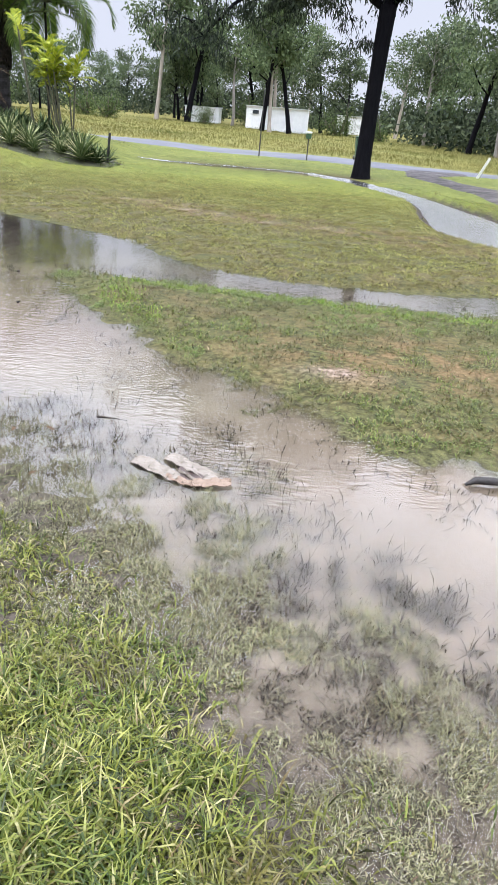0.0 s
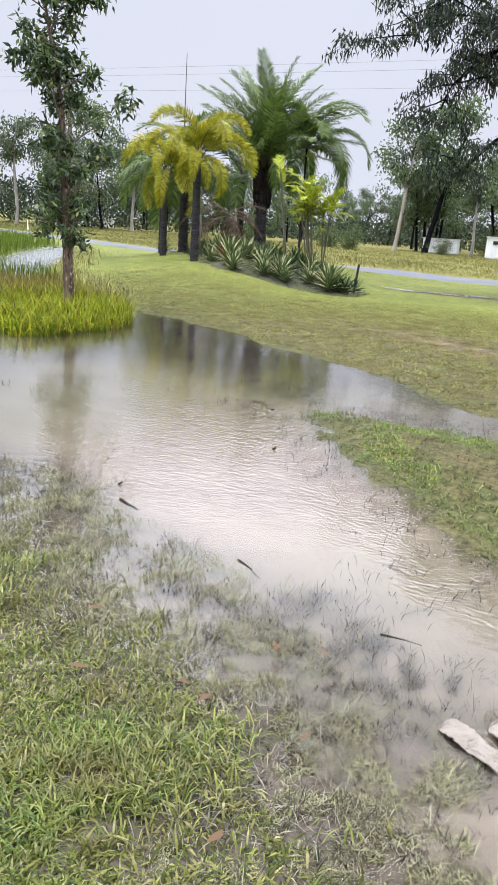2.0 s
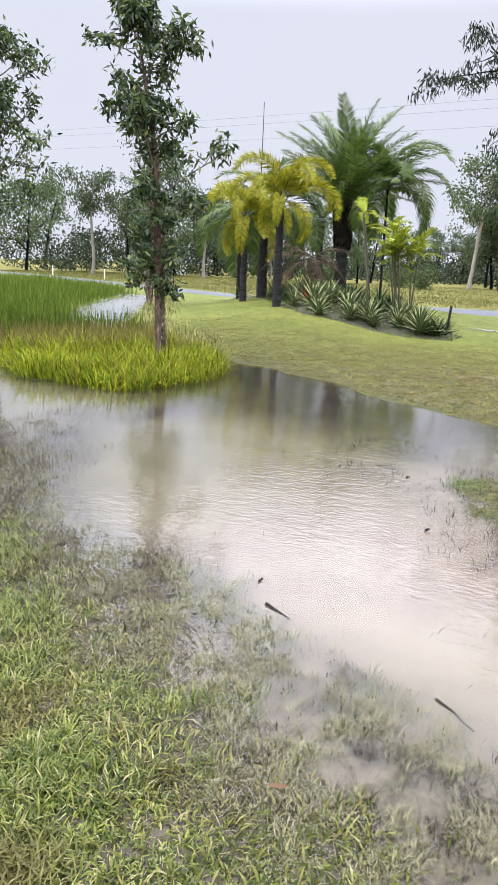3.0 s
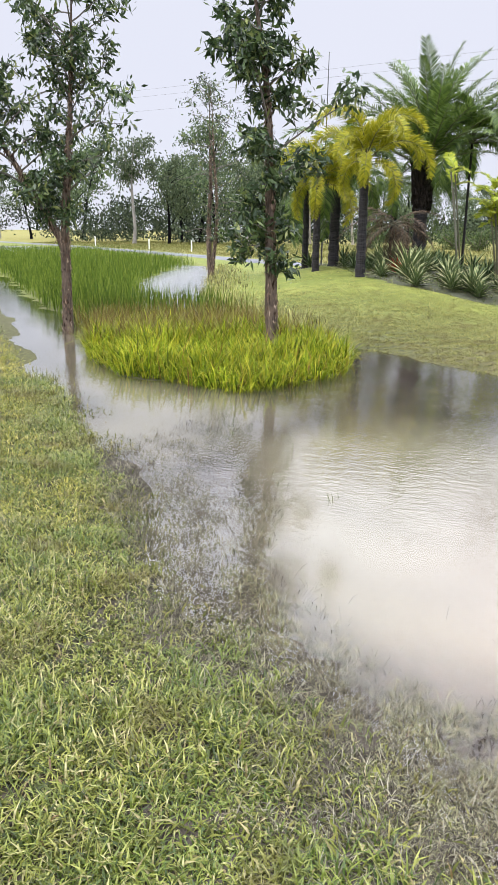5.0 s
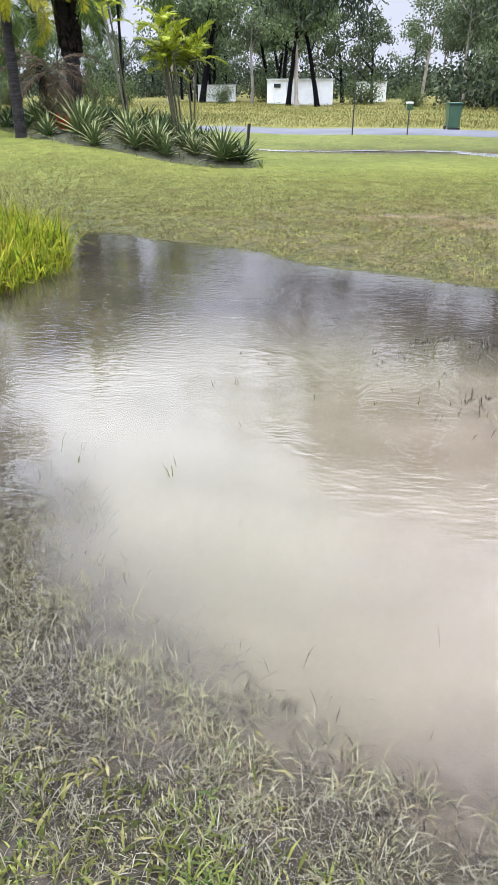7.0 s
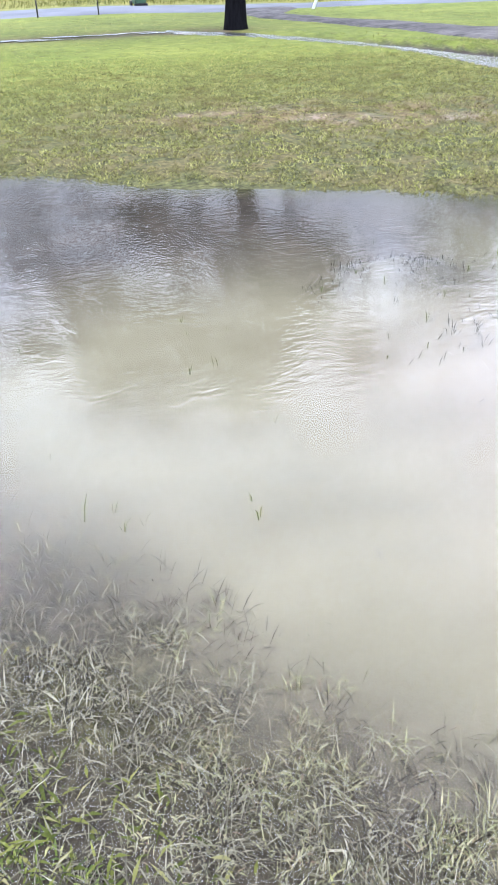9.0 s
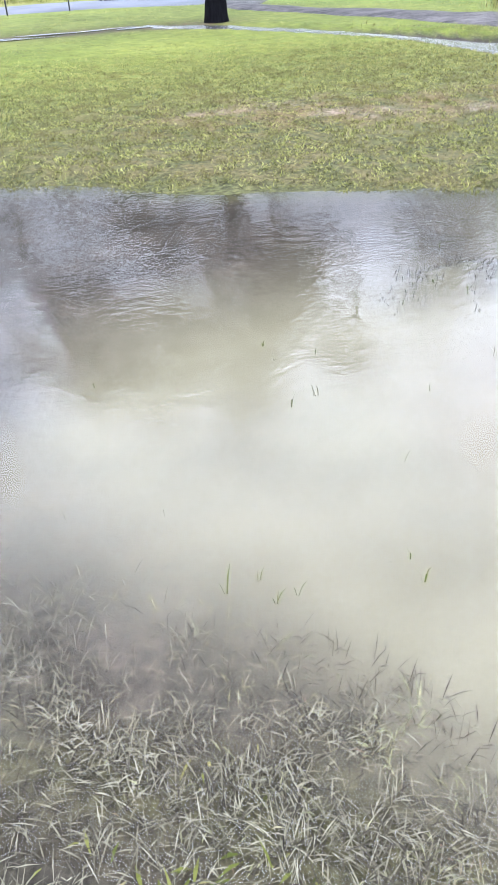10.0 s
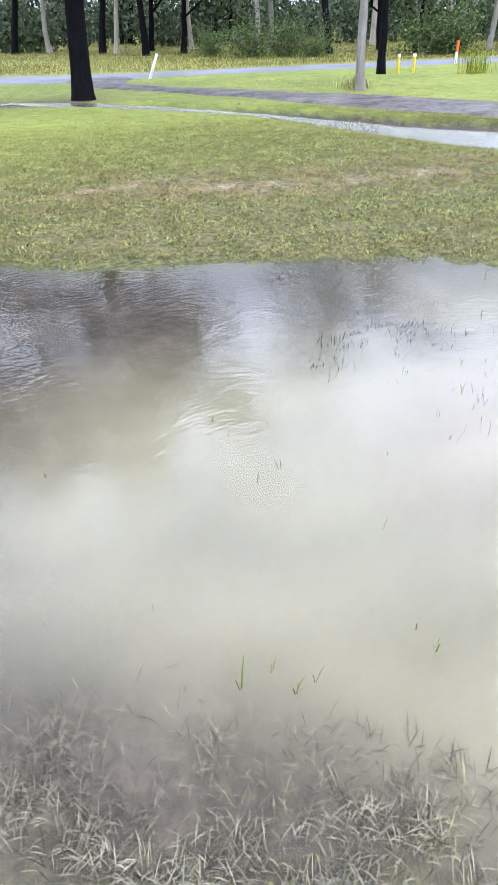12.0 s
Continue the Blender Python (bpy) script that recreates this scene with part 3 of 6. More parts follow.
def blade_mesh(name, x, y, z, length, width, lean, rng, mat, curl=0.6, plain=False):
    """Grass: each blade is a bent, tapering strip of a quad and a tip; plain: one slim folded diamond."""
    n = len(x)
    az = rng.uniform(0, math.tau, n)
    d = np.stack([np.cos(az), np.sin(az), 0 * az], 1)
    s = np.stack([-np.sin(az), np.cos(az), 0 * az], 1)
    lean = np.broadcast_to(lean, n) * rng.uniform(0.4, 1.5, n)
    length = np.broadcast_to(length, n) * rng.uniform(0.55, 1.35, n)
    width = np.broadcast_to(width, n) * rng.uniform(0.6, 1.3, n)
    base = np.stack([x, y, z], 1)
    up = np.array([[0, 0, 1.0]])
    a1, a2 = lean[:, None], np.minimum(lean * (1 + curl) + 0.15, 1.9)[:, None]
    L, W = length[:, None], width[:, None]
    mid = base + 0.55 * L * (np.cos(a1) * up + np.sin(a1) * d)
    tip = mid + 0.45 * L * (np.cos(a2) * up + np.sin(a2) * d)
    if plain:
        v = np.stack([base, mid + s * W * 0.5, tip, mid - s * W * 0.5], 1).reshape(-1, 3)
        return mesh_of(name, v, np.arange(n)[:, None] * 4 + [[0, 1, 2, 3]], None, [mat])
    v = np.stack([base - s * W * 0.4, base + s * W * 0.4, mid + s * W * 0.5, mid - s * W * 0.5, tip], 1).reshape(-1, 3)
    i = np.arange(n)[:, None] * 5
    return mesh_of(name, v, i + [[0, 1, 2, 3]], i + [[3, 2, 4]], [mat])


def scatter(rng, n, x0, x1, y0, y1, keep):
    x, y = rng.uniform(x0, x1, n), rng.uniform(y0, y1, n)
    k = keep(x, y) > rng.uniform(0, 1, n)
    return x[k], y[k]


# ---- ground, water, road ----
def spread(a, b, step, grow, low, high):
    """Grid lines: even between a and b, then ever wider out to low and high."""
    mid = list(np.arange(a, b + step / 2, step))
    left, right, s = [], [], step
    p = a
    while p > low:
        s = min(s * grow, 60)
        p -= s
        left.append(p)
    p, s = b, step
    while p < high:
        s = min(s * grow, 60)
        p += s
        right.append(p)
    return np.array(left[::-1] + mid + right)


gx, gy = spread(-9.0, 3.0, 0.06, 1.07, -900, 900), spread(0.6, 9.6, 0.06, 1.045, -300, 1200)
GX, GY = np.meshgrid(gx, gy)
GZ = height(GX, GY)
nx_, ny_ = len(gx), len(gy)
iy, ix = np.meshgrid(np.arange(ny_ - 1), np.arange(nx_ - 1), indexing="ij")
cells = np.stack([iy * nx_ + ix, iy * nx_ + ix + 1, (iy + 1) * nx_ + ix + 1, (iy + 1) * nx_ + ix], -1).reshape(-1, 4)
ROAD_NEAR = [(-140, 92), (-60, 56.5), (-30, 40.2), (-22, 35), (-14, 32.2), (-8.8, 31.5), (-3.3, 32.5), (0.5, 32.2), (2.6, 30.4), (6.3, 30.5), (11, 29.3), (19, 27.1), (45, 20), (160, -10)]
ROAD_FAR = [(-140, 95), (-60, 59), (-30, 42.6), (-22, 37.8), (-14, 36), (-8.8, 36), (-3.3, 37.9), (0.5, 38), (4.4, 35), (8, 33.2), (13, 32.2), (22, 30), (48, 23.5), (163, -6)]


def bare_clay(x, y):
    """Pale pinkish clay showing through the turf."""
    spots = [(-1.42, 11.95, 0.34, 0.16), (-1.85, 12.25, 0.25, 0.12), (-2.2, 12.9, 0.45, 0.15), (-0.35, 11.65, 0.40, 0.14), (-3.0, 12.9, 0.30, 0.12), (0.4, 11.5, 0.40, 0.12), (0.70, 4.93, 0.26, 0.13)]
    v = sum(np.exp(-(((x - a) / u) ** 2 + ((y - b) / w) ** 2)) for a, b, u, w in spots)
    return np.clip(0.8 * v * (0.75 + 0.6 * ripple(x, y, 14, 33)), 0, 0.85)


def dryness(x, y):
    """Worn, scalped turf on the far lawn and on the grassy spit."""
    band = np.exp(-(((y - 12.2 + 0.30 * (x + 1.4)) / 1.05) ** 2)) * smooth(-5.5, -3.0, x) * 0.85
    inner = signed(FAR_LAWN, x, y)
    edge = smooth(-0.1, 0.25, inner) * smooth(2.0, 0.7, inner) * smooth(-7, -4, x) * 0.36
    spit = np.exp(-(((x - 1.15) / 1.3) ** 2 + ((y - 5.35) / 0.7) ** 2)) * 1.15 + 0.35 * np.exp(-(((x + 0.6) / 0.5) ** 2 + ((y - 6.3) / 0.5) ** 2))
    root = np.exp(-(((x + 1.6) / 3.2) ** 4 + ((y - 24.1) / 0.75) ** 2)) * 1.3
    spit = np.maximum(spit, 0.38 * smooth(-0.1, 0.25, signed(ISLAND, x, y)) * smooth(-0.5, 0.6, ripple(x, y, 3.1, 29)))
    return np.clip(np.maximum(np.maximum(np.maximum(band, bare_clay(x, y)), edge), np.maximum(spit, root)), 0, 1)


ground = tagged(new("ground", mesh_of("ground", np.stack([GX, GY, GZ], -1), cells, None, [M_GROUND], smooth_faces=True)), "patchy waterlogged lawn with mown green and worn brown turf", "lawn", kind="structure")
road_edge = np.interp(GX, [p[0] for p in ROAD_FAR], [p[1] for p in ROAD_FAR])
# the fourth channel says where the soil takes on the gap shade
zone = np.stack([dryness(GX, GY), np.maximum(smooth(0.012, -0.035, GZ - fall(GX, GY)), 0.85 * smooth(-0.6, -0.2, signed(NEAR_BANK, GX, GY)) * smooth(3.5, 2.2, signed(NEAR_BANK, GX, GY)) * smooth(-10, -7, GX)) + 0.8 * np.exp(-(((GX + 1.8) / 3.0) ** 4 + ((GY - 24.0) / 0.55) ** 2)), smooth(0.0, 1.2, GY - road_edge), smooth(18, 11, GY)], -1)
ground.data.color_attributes.new("zone", "FLOAT_COLOR", "POINT").data.foreach_set("color", zone.astype(np.float32).ravel())


def silt_and_glare(x, y, deep):
    """How thickly stirred-up silt, or silt colour painted for sky reflection, covers the bed, and how pink with clay it
    is.
    """
    drift = 0.13 * ripple(x, y, 2.0, 61) + 0.07 * ripple(x, y, 6, 62)
    silt = smooth(-0.45, 0.40, signed(PLUME, x, y) / (1 + 1.2 * smooth(7.6, 8.8, y)) + drift)
    # the flow leaves milky water among the drowned grass at the start of the walk
    milky = (0.60 + 0.20 * smooth(-0.6, 0.6, x)) * smooth(-3.4, -0.8, x) * smooth(-1.1, 0.2, ripple(x, y, 4.5, 64))
    silt = np.maximum(silt, milky * smooth(7.4, 6.6, y))
    # pale colour on the arm's bed stands in for the sky's reflection
    silt = np.maximum(silt, 0.95 * smooth(-0.8, 0.3, signed(ARM_GLARE, x, y) + 2 * drift) * smooth(-5.2, -6.3, x))
    # a faint pale veil painted on the far bed for missing sky reflection
    silt = np.maximum(silt, 0.08 * smooth(8.2, 9.0, y))
    # the strait's sky reflection, painted as pale silt on its bed
    silt = np.maximum(silt, 0.8 * smooth(-0.45, 0.5, signed(STRAIT_GLARE, x, y) + drift)) * smooth(0.0, 0.016, deep)
    clay = smooth(-4.3, -2.8, x + 0.5 * drift) * smooth(8.6, 6.8, y - 0.5 * drift) * (0.75 + 0.5 * ripple(x, y, 1.6, 63))
    return silt, np.clip(clay, 0, 1)


wet = (GX > -76) & (GX < 15) & (GY > -2) & (GY < 52) & (signed(FAR_LAWN, GX, GY) < 0.6)
silt, clay = silt_and_glare(GX, GY, -GZ)
for key, value in (("silt", np.where(wet, silt, 0)), ("clay", clay), ("bare", bare_clay(GX, GY))):
    ground.data.attributes.new(key, "FLOAT", "POINT").data.foreach_set("value", value.astype(np.float32).ravel())


def sheet(name, level, keep, label, mat=M_WATER):
    """A level sheet of water over the cells that lie under it."""
    under = (GZ < level + 0.03) & keep(GX, GY)
    f = under.ravel()
    some = cells[f[cells].any(1)]
    used, back = np.unique(some, return_inverse=True)
    v = np.stack([GX.ravel(), GY.ravel(), 0 * GX.ravel() + level], -1)[used]
    ob = new(name, mesh_of(name, v, back.reshape(-1, 4), None, [mat], smooth_faces=True))
    return tagged(ob, label, "water", kind="structure")


sheet("water", 0.0, lambda x, y: ~((x < -11.6) & (y > 13.4 - 0.9 * (x + 12))) & (y < 14.5 + 0.9 * np.maximum(-x - 9, 0)) & (x > -75) & (x < 14) & (y > -1) & (signed(FAR_LAWN, x, y) < 0.6) & (y < 52), "shallow muddy flood water over the lawn, reflecting the overcast sky")
sheet("water_pool", 0.004, lambda x, y: (x < -11.3) & (y > 13.0 - 0.9 * (x + 12)) & (x > -24) & (y < 30) & (signed(FAR_LAWN, x, y) < 0.5), "bright pool of open water among the reeds", M_RUNOFF)
sheet("water_channel", CHANNEL_LEVEL, lambda x, y: signed(CHANNEL, x, y) > -0.35, "pale runoff water channel beside the gravel drive", M_RUNOFF)
for q, (px, py, ax, ay) in enumerate(PUDDLES):
    a = np.linspace(0, math.tau, 41)[:-1]
    wob = 1 + 0.22 * np.sin(3 * a + q) + 0.12 * np.sin(7 * a + 2 * q)
    rim = np.stack([px + ax * wob * np.cos(a), py + ay * wob * np.sin(a)], 1)
    v = np.concatenate([rim, [[px, py]]])
    v = np.concatenate([v, (height(v[:, 0], v[:, 1]) + 0.015)[:, None]], 1)
    i = np.arange(40)
    pud = new("water_puddle", mesh_of("water_puddle", v, None, np.stack([i, (i + 1) % 40, 0 * i + 40], 1), [M_RUNOFF]))
    tagged(pud, "small shiny puddle lying in the lawn", "puddle", kind="structure")


def ribbon(name, near, far, mat, label, category, lift=0.02, rows=6, count=160):
    """A made surface between two edge lines, following the ground, with a low worn edge."""
    def even(line):
        p = np.array(line, float)
        s = np.concatenate([[0], np.cumsum(np.linalg.norm(np.diff(p, axis=0), axis=1))])
        u = np.linspace(0, 1, count)
        k = np.interp(u, np.linspace(0, 1, len(p)), s)
        return np.stack([np.interp(k, s, p[:, 0]), np.interp(k, s, p[:, 1])], 1)
    a, b = even(near), even(far)
    jag = 0.10 * ripple(a[:, 0], a[:, 1], 2.2, 21)[:, None] * np.array([[0.3, 1.0]])
    w = np.linspace(0, 1, rows)[:, None, None]
    p = (a + jag)[None] * (1 - w) + (b + jag)[None] * w
    crown = 0.03 * np.sin(np.pi * w[..., 0]) + lift - 0.03 * ((w[..., 0] == 0) | (w[..., 0] == 1))
    z = height(p[..., 0], p[..., 1]) + crown
    i, j = np.meshgrid(np.arange(rows - 1), np.arange(count - 1), indexing="ij")
    q = np.stack([i * count + j, i * count + j + 1, (i + 1) * count + j + 1, (i + 1) * count + j], -1).reshape(-1, 4)
    return tagged(new(name, mesh_of(name, np.concatenate([p, z[..., None]], -1), q, None, [mat], smooth_faces=True)), label, category, kind="structure")


ribbon("road", ROAD_NEAR, ROAD_FAR, M_ROAD, "wet grey asphalt road along the verge", "road", 0.03)
DRIVE_NEAR = [(3.0, 31.0), (2.8, 26.9), (3.6, 24.5), (4.2, 21.3), (4.25, 18.1), (4.35, 16.5), (4.85, 14.3), (6.2, 11.2), (10, 9.2), (20, 7)]
DRIVE_FAR = [(6.0, 31.2), (4.0, 28.1), (4.6, 25.5), (5.4, 23.7), (6.0, 21.5), (6.65, 19), (6.9, 16), (8, 13.3), (12, 11), (22, 9)]
ribbon("road_drive", DRIVE_NEAR, DRIVE_FAR, M_GRAVEL, "wet dark gravel driveway with wheel ruts", "driveway", 0.025, 8, 120)

# garden bed: a low mulched mound
BED = [(-17.75, 28.6), (-14.6, 26.7), (-11.2, 21.7), (-10.25, 20.1), (-8.67, 18.3), (-7.4, 18.2), (-6.15, 18.3), (-5.1, 18.8), (-5.2, 20.3), (-6.15, 22.3), (-7.97, 24.5), (-9.65, 27.7), (-13.7, 29.9), (-17.3, 29.9)]
bx, by = np.meshgrid(np.arange(-18.6, -4.8, 0.18), np.arange(17.8, 30.6, 0.18))
bd = signed(BED, bx, by) + 0.12 * ripple(bx, by, 3, 31)
bz = height(bx, by) + 0.16 * smooth(0, 1.2, bd) + 0.02 * ripple(bx, by, 8, 32) + np.where(bd > 0, 0.012, -0.05)
k = bx.shape[1]
iy, ix = np.meshgrid(np.arange(bx.shape[0] - 1), np.arange(k - 1), indexing="ij")
bc = np.stack([iy * k + ix, iy * k + ix + 1, (iy + 1) * k + ix + 1, (iy + 1) * k + ix], -1).reshape(-1, 4)
bc = bc[(bd.ravel()[bc] > -0.25).any(1)]
tagged(new("ground_garden_bed", mesh_of("ground_garden_bed", np.stack([bx, by, bz], -1), bc, None, [M_MULCH], smooth_faces=True)), "low mulched garden bed mound under the palms", "garden bed", kind="structure")


def bed_z(x, y):
    d = signed(BED, np.array(x, float), np.array(y, float))
    return float(height(x, y) + 0.16 * smooth(0, 1.2, d) - 0.02)


# ---- trees ----
def wander(rng, start, way, length, steps, bend, droop=0.0):
    p, d, out = np.array(start, float), np.array(way, float) / np.linalg.norm(way), []
    for _ in range(steps + 1):
        out.append(p.copy())
        d = d + rng.normal(0, bend, 3) + (0, 0, droop)
        d /= np.linalg.norm(d)
        p = p + d * length / steps
    return np.array(out)


def leaf_cloud(b, rng, centres, count, spread_, length, width, hang=0.8, flat=0.75):
    """Leaves in loose clumps round the centres."""
    pick = rng.randint(0, len(centres), count)
    off = rng.normal(0, 1, (count, 3)) * spread_ * [1, 1, flat]
    way = rng.normal(0, 0.7, (count, 3)) + [0, 0, -hang]
    b.leaves(centres[pick] + off, way, length * rng.uniform(0.6, 1.3, count), width * rng.uniform(0.7, 1.3, count), rng)


def gum_tree(name, seed, tall, thick, bark, leaf, label, leaves=2600, leaf_len=0.40, leaf_w=0.155, bole=0.4, wide=0.26, limbs=6, group="", lean=0.05, droop=0.0, clump=0.046):
    """A eucalypt: bare bole, ascending crooked limbs, and clumps of foliage at their ends with sky between them."""
    rng = np.random.RandomState(seed)
    ob = new(name)
    tagged(ob, label, "tree", group)
    wood, ends = Build(), []
    way = np.array([rng.normal(0, lean), rng.normal(0, lean), 1])
    stem = wander(rng, (0, 0, -0.1), way, tall * 0.8, 12, 0.045)
    rad = thick * np.interp(np.linspace(0, 1, 13), [0, 0.06, 0.5, 1], [1.35, 1.0, 0.7, 0.15])
    wood.tube(stem, rad, 7, rng, 0.07)
    for i in range(limbs):
        u = bole + (0.95 - bole) * (i + rng.uniform(0, 0.8)) / limbs
        s = stem[min(int(u * 12), 12)]
        a = rng.uniform(0, math.tau)
        reach = tall * wide * (1.25 - 0.6 * u) * rng.uniform(0.7, 1.3)
        up = rng.uniform(0.5, 1.3)
        limb = wander(rng, s, (math.cos(a), math.sin(a), up), reach * 1.3, 6, 0.13, droop)
        r0 = thick * 0.42 * (1.1 - 0.6 * u)
        wood.tube(limb, np.linspace(r0, r0 * 0.25, 7), 5, rng, 0.05)
        for j in range(4):
            q = limb[rng.randint(2, 7)]
            a2 = rng.uniform(0, math.tau)
            twig = wander(rng, q, (math.cos(a2), math.sin(a2), rng.uniform(-0.1, 1.1)), reach * rng.uniform(0.35, 0.7), 4, 0.16, droop)
            wood.tube(twig, np.linspace(r0 * 0.3, r0 * 0.06, 5), 3)
            ends += [twig[2], twig[3], twig[4], twig[4]]
        ends.append(limb[-1])
    ends.append(stem[-1])
    part("trunk", wood, [bark], ob, smooth_faces=True)
    crown = Build()
    leaf_cloud(crown, rng, np.array(ends), int(leaves * 0.95), tall * clump * 0.78, leaf_len * 0.85, leaf_w * 0.9)
    part("crown", crown, [leaf], ob)
    return ob


def place(ob, x, y, turn=0.0, scale=1.0, tall=1.0):
    ob.matrix_basis = stand(x, y, turn, scale, tall, 0.05)
    return ob


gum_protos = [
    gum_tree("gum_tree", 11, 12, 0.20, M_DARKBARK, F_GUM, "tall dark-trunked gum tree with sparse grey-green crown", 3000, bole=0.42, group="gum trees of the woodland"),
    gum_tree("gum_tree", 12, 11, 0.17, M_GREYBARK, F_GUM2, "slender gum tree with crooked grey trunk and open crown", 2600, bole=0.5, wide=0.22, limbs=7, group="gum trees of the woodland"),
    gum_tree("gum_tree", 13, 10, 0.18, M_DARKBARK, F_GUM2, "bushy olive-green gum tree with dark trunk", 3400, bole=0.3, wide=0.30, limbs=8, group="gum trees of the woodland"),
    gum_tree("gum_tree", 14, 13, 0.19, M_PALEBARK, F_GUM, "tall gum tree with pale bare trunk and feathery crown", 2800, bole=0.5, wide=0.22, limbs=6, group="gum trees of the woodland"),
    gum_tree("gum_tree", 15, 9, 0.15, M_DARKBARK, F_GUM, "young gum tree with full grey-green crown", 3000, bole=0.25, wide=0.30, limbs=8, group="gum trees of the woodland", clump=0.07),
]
GUMS = [  # prototype, x, y, turn, scale
    (0, -6.9, 71, 20, 1.05), (3, -6.1, 70.5, 140, 0.95), (0, -4.4, 71.5, 250, 1.0), (0, -15.6, 80, 80, 1.4), (3, -18.6, 79, 30, 1.25), (4, -17.3, 84, 10, 1.1), (1, -10.6, 78, 60, 0.9),
    (1, 7.6, 71, 10, 1.0), (2, 0.8, 82, 40, 0.9), (0, 14.2, 48, 300, 0.95), (3, 14.1, 52, 15, 0.9), (0, 13.6, 53, 100, 1.0), (2, 16.9, 48.5, 200, 1.0), (1, 18.8, 43.5, 50, 0.85), (0, 21.6, 40.5, 170, 0.95),
    (1, 11.3, 56, 230, 1.0), (0, 9.6, 58, 30, 1.0), (4, 24.5, 37, 120, 0.9), (2, 26.5, 42, 0, 1.0), (1, 29, 36, 90, 0.95), (0, 33, 33, 190, 1.0)]
for i, (k, x, y, turn, s) in enumerate(GUMS):
    if i < 5 and [g[0] for g in GUMS[:i]].count(k) == 0:
        place(gum_protos[k], x, y, turn, s)
    else:
        copy_thing(gum_protos[k], stand(x, y, turn, s, 1.0, 0.05))
for k, (x, y) in enumerate([(0, 0), (22, 47), (-2, 86), (0, 0), (-34, 92)]):
    if x or y:
        place(gum_protos[k], x, y, 40 * k, 1.0)
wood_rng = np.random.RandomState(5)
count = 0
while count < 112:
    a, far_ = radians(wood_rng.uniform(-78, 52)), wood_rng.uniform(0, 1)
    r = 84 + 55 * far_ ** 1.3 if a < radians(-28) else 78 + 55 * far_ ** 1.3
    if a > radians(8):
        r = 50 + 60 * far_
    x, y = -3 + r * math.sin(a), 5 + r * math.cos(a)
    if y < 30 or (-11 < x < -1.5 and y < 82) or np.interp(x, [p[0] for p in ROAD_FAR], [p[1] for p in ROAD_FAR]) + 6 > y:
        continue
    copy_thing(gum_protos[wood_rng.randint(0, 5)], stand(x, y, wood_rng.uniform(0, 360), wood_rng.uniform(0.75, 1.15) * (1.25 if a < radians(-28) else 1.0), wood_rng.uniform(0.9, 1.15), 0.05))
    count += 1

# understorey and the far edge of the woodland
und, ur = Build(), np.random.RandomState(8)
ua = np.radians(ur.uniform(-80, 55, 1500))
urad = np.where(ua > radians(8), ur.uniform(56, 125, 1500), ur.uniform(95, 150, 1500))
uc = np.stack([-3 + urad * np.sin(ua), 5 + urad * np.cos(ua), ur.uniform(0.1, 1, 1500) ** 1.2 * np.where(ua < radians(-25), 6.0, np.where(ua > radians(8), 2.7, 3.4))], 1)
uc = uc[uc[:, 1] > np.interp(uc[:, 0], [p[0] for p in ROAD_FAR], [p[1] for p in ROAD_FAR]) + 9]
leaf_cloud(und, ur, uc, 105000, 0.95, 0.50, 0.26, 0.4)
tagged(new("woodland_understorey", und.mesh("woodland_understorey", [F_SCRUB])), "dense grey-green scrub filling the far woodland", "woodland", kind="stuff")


def shrub(seed, size, label, leaf=None, count_=2600, leaf_len=0.16):
    rng = np.random.RandomState(seed)
    ob = new("shrub")
    tagged(ob, label, "shrub", "shrubs by the road")
    wood, ends = Build(), []
    for i in range(9):
        a = rng.uniform(0, math.tau)
        s = wander(rng, (0, 0, -0.05), (math.cos(a) * 0.7, math.sin(a) * 0.7, 1), size * rng.uniform(0.6, 1.05), 5, 0.16)
        wood.tube(s, np.linspace(0.03, 0.008, 6) * size, 5)
        ends += list(s[1:])
    part("stem", wood, [M_TWIG], ob, smooth_faces=True)
    crown = Build()
    leaf_cloud(crown, rng, np.array(ends), count_, size * 0.17, leaf_len, leaf_len * 0.45, 0.2)
    part("crown", crown, [leaf or F_SHRUB], ob)
    return ob


s1, s2 = shrub(41, 2.7, "dense dark green leafy shrub at the wood's edge"), shrub(42, 2.3, "rounded green shrub in long roadside grass")
place(s1, 17.2, 41, 0, 0.9), place(s2, 18.3, 40, 0, 0.85)
for pr, x, y, turn, s in ((s1, 19.4, 39.0, 70, 0.72), (s2, 16, 43.5, 120, 0.8), (s1, 23.5, 35.4, 200, 1.35), (s2, 24.8, 34.6, 30, 1.3), (s2, -21, 70, 10, 1.2), (s1, -24, 74, 50, 1.3), (s2, -13, 76, 90, 0.9), (s1, 4, 72, 10, 1.0), (s2, 12.2, 62, 15, 1.1), (s1, -9, 84, 15, 1.4), (s1, 0, 80, 80, 1.4), (s2, -32, 72, 80, 1.3)):
    copy_thing(pr, stand(x, y, turn, s, 1.0, 0.03))


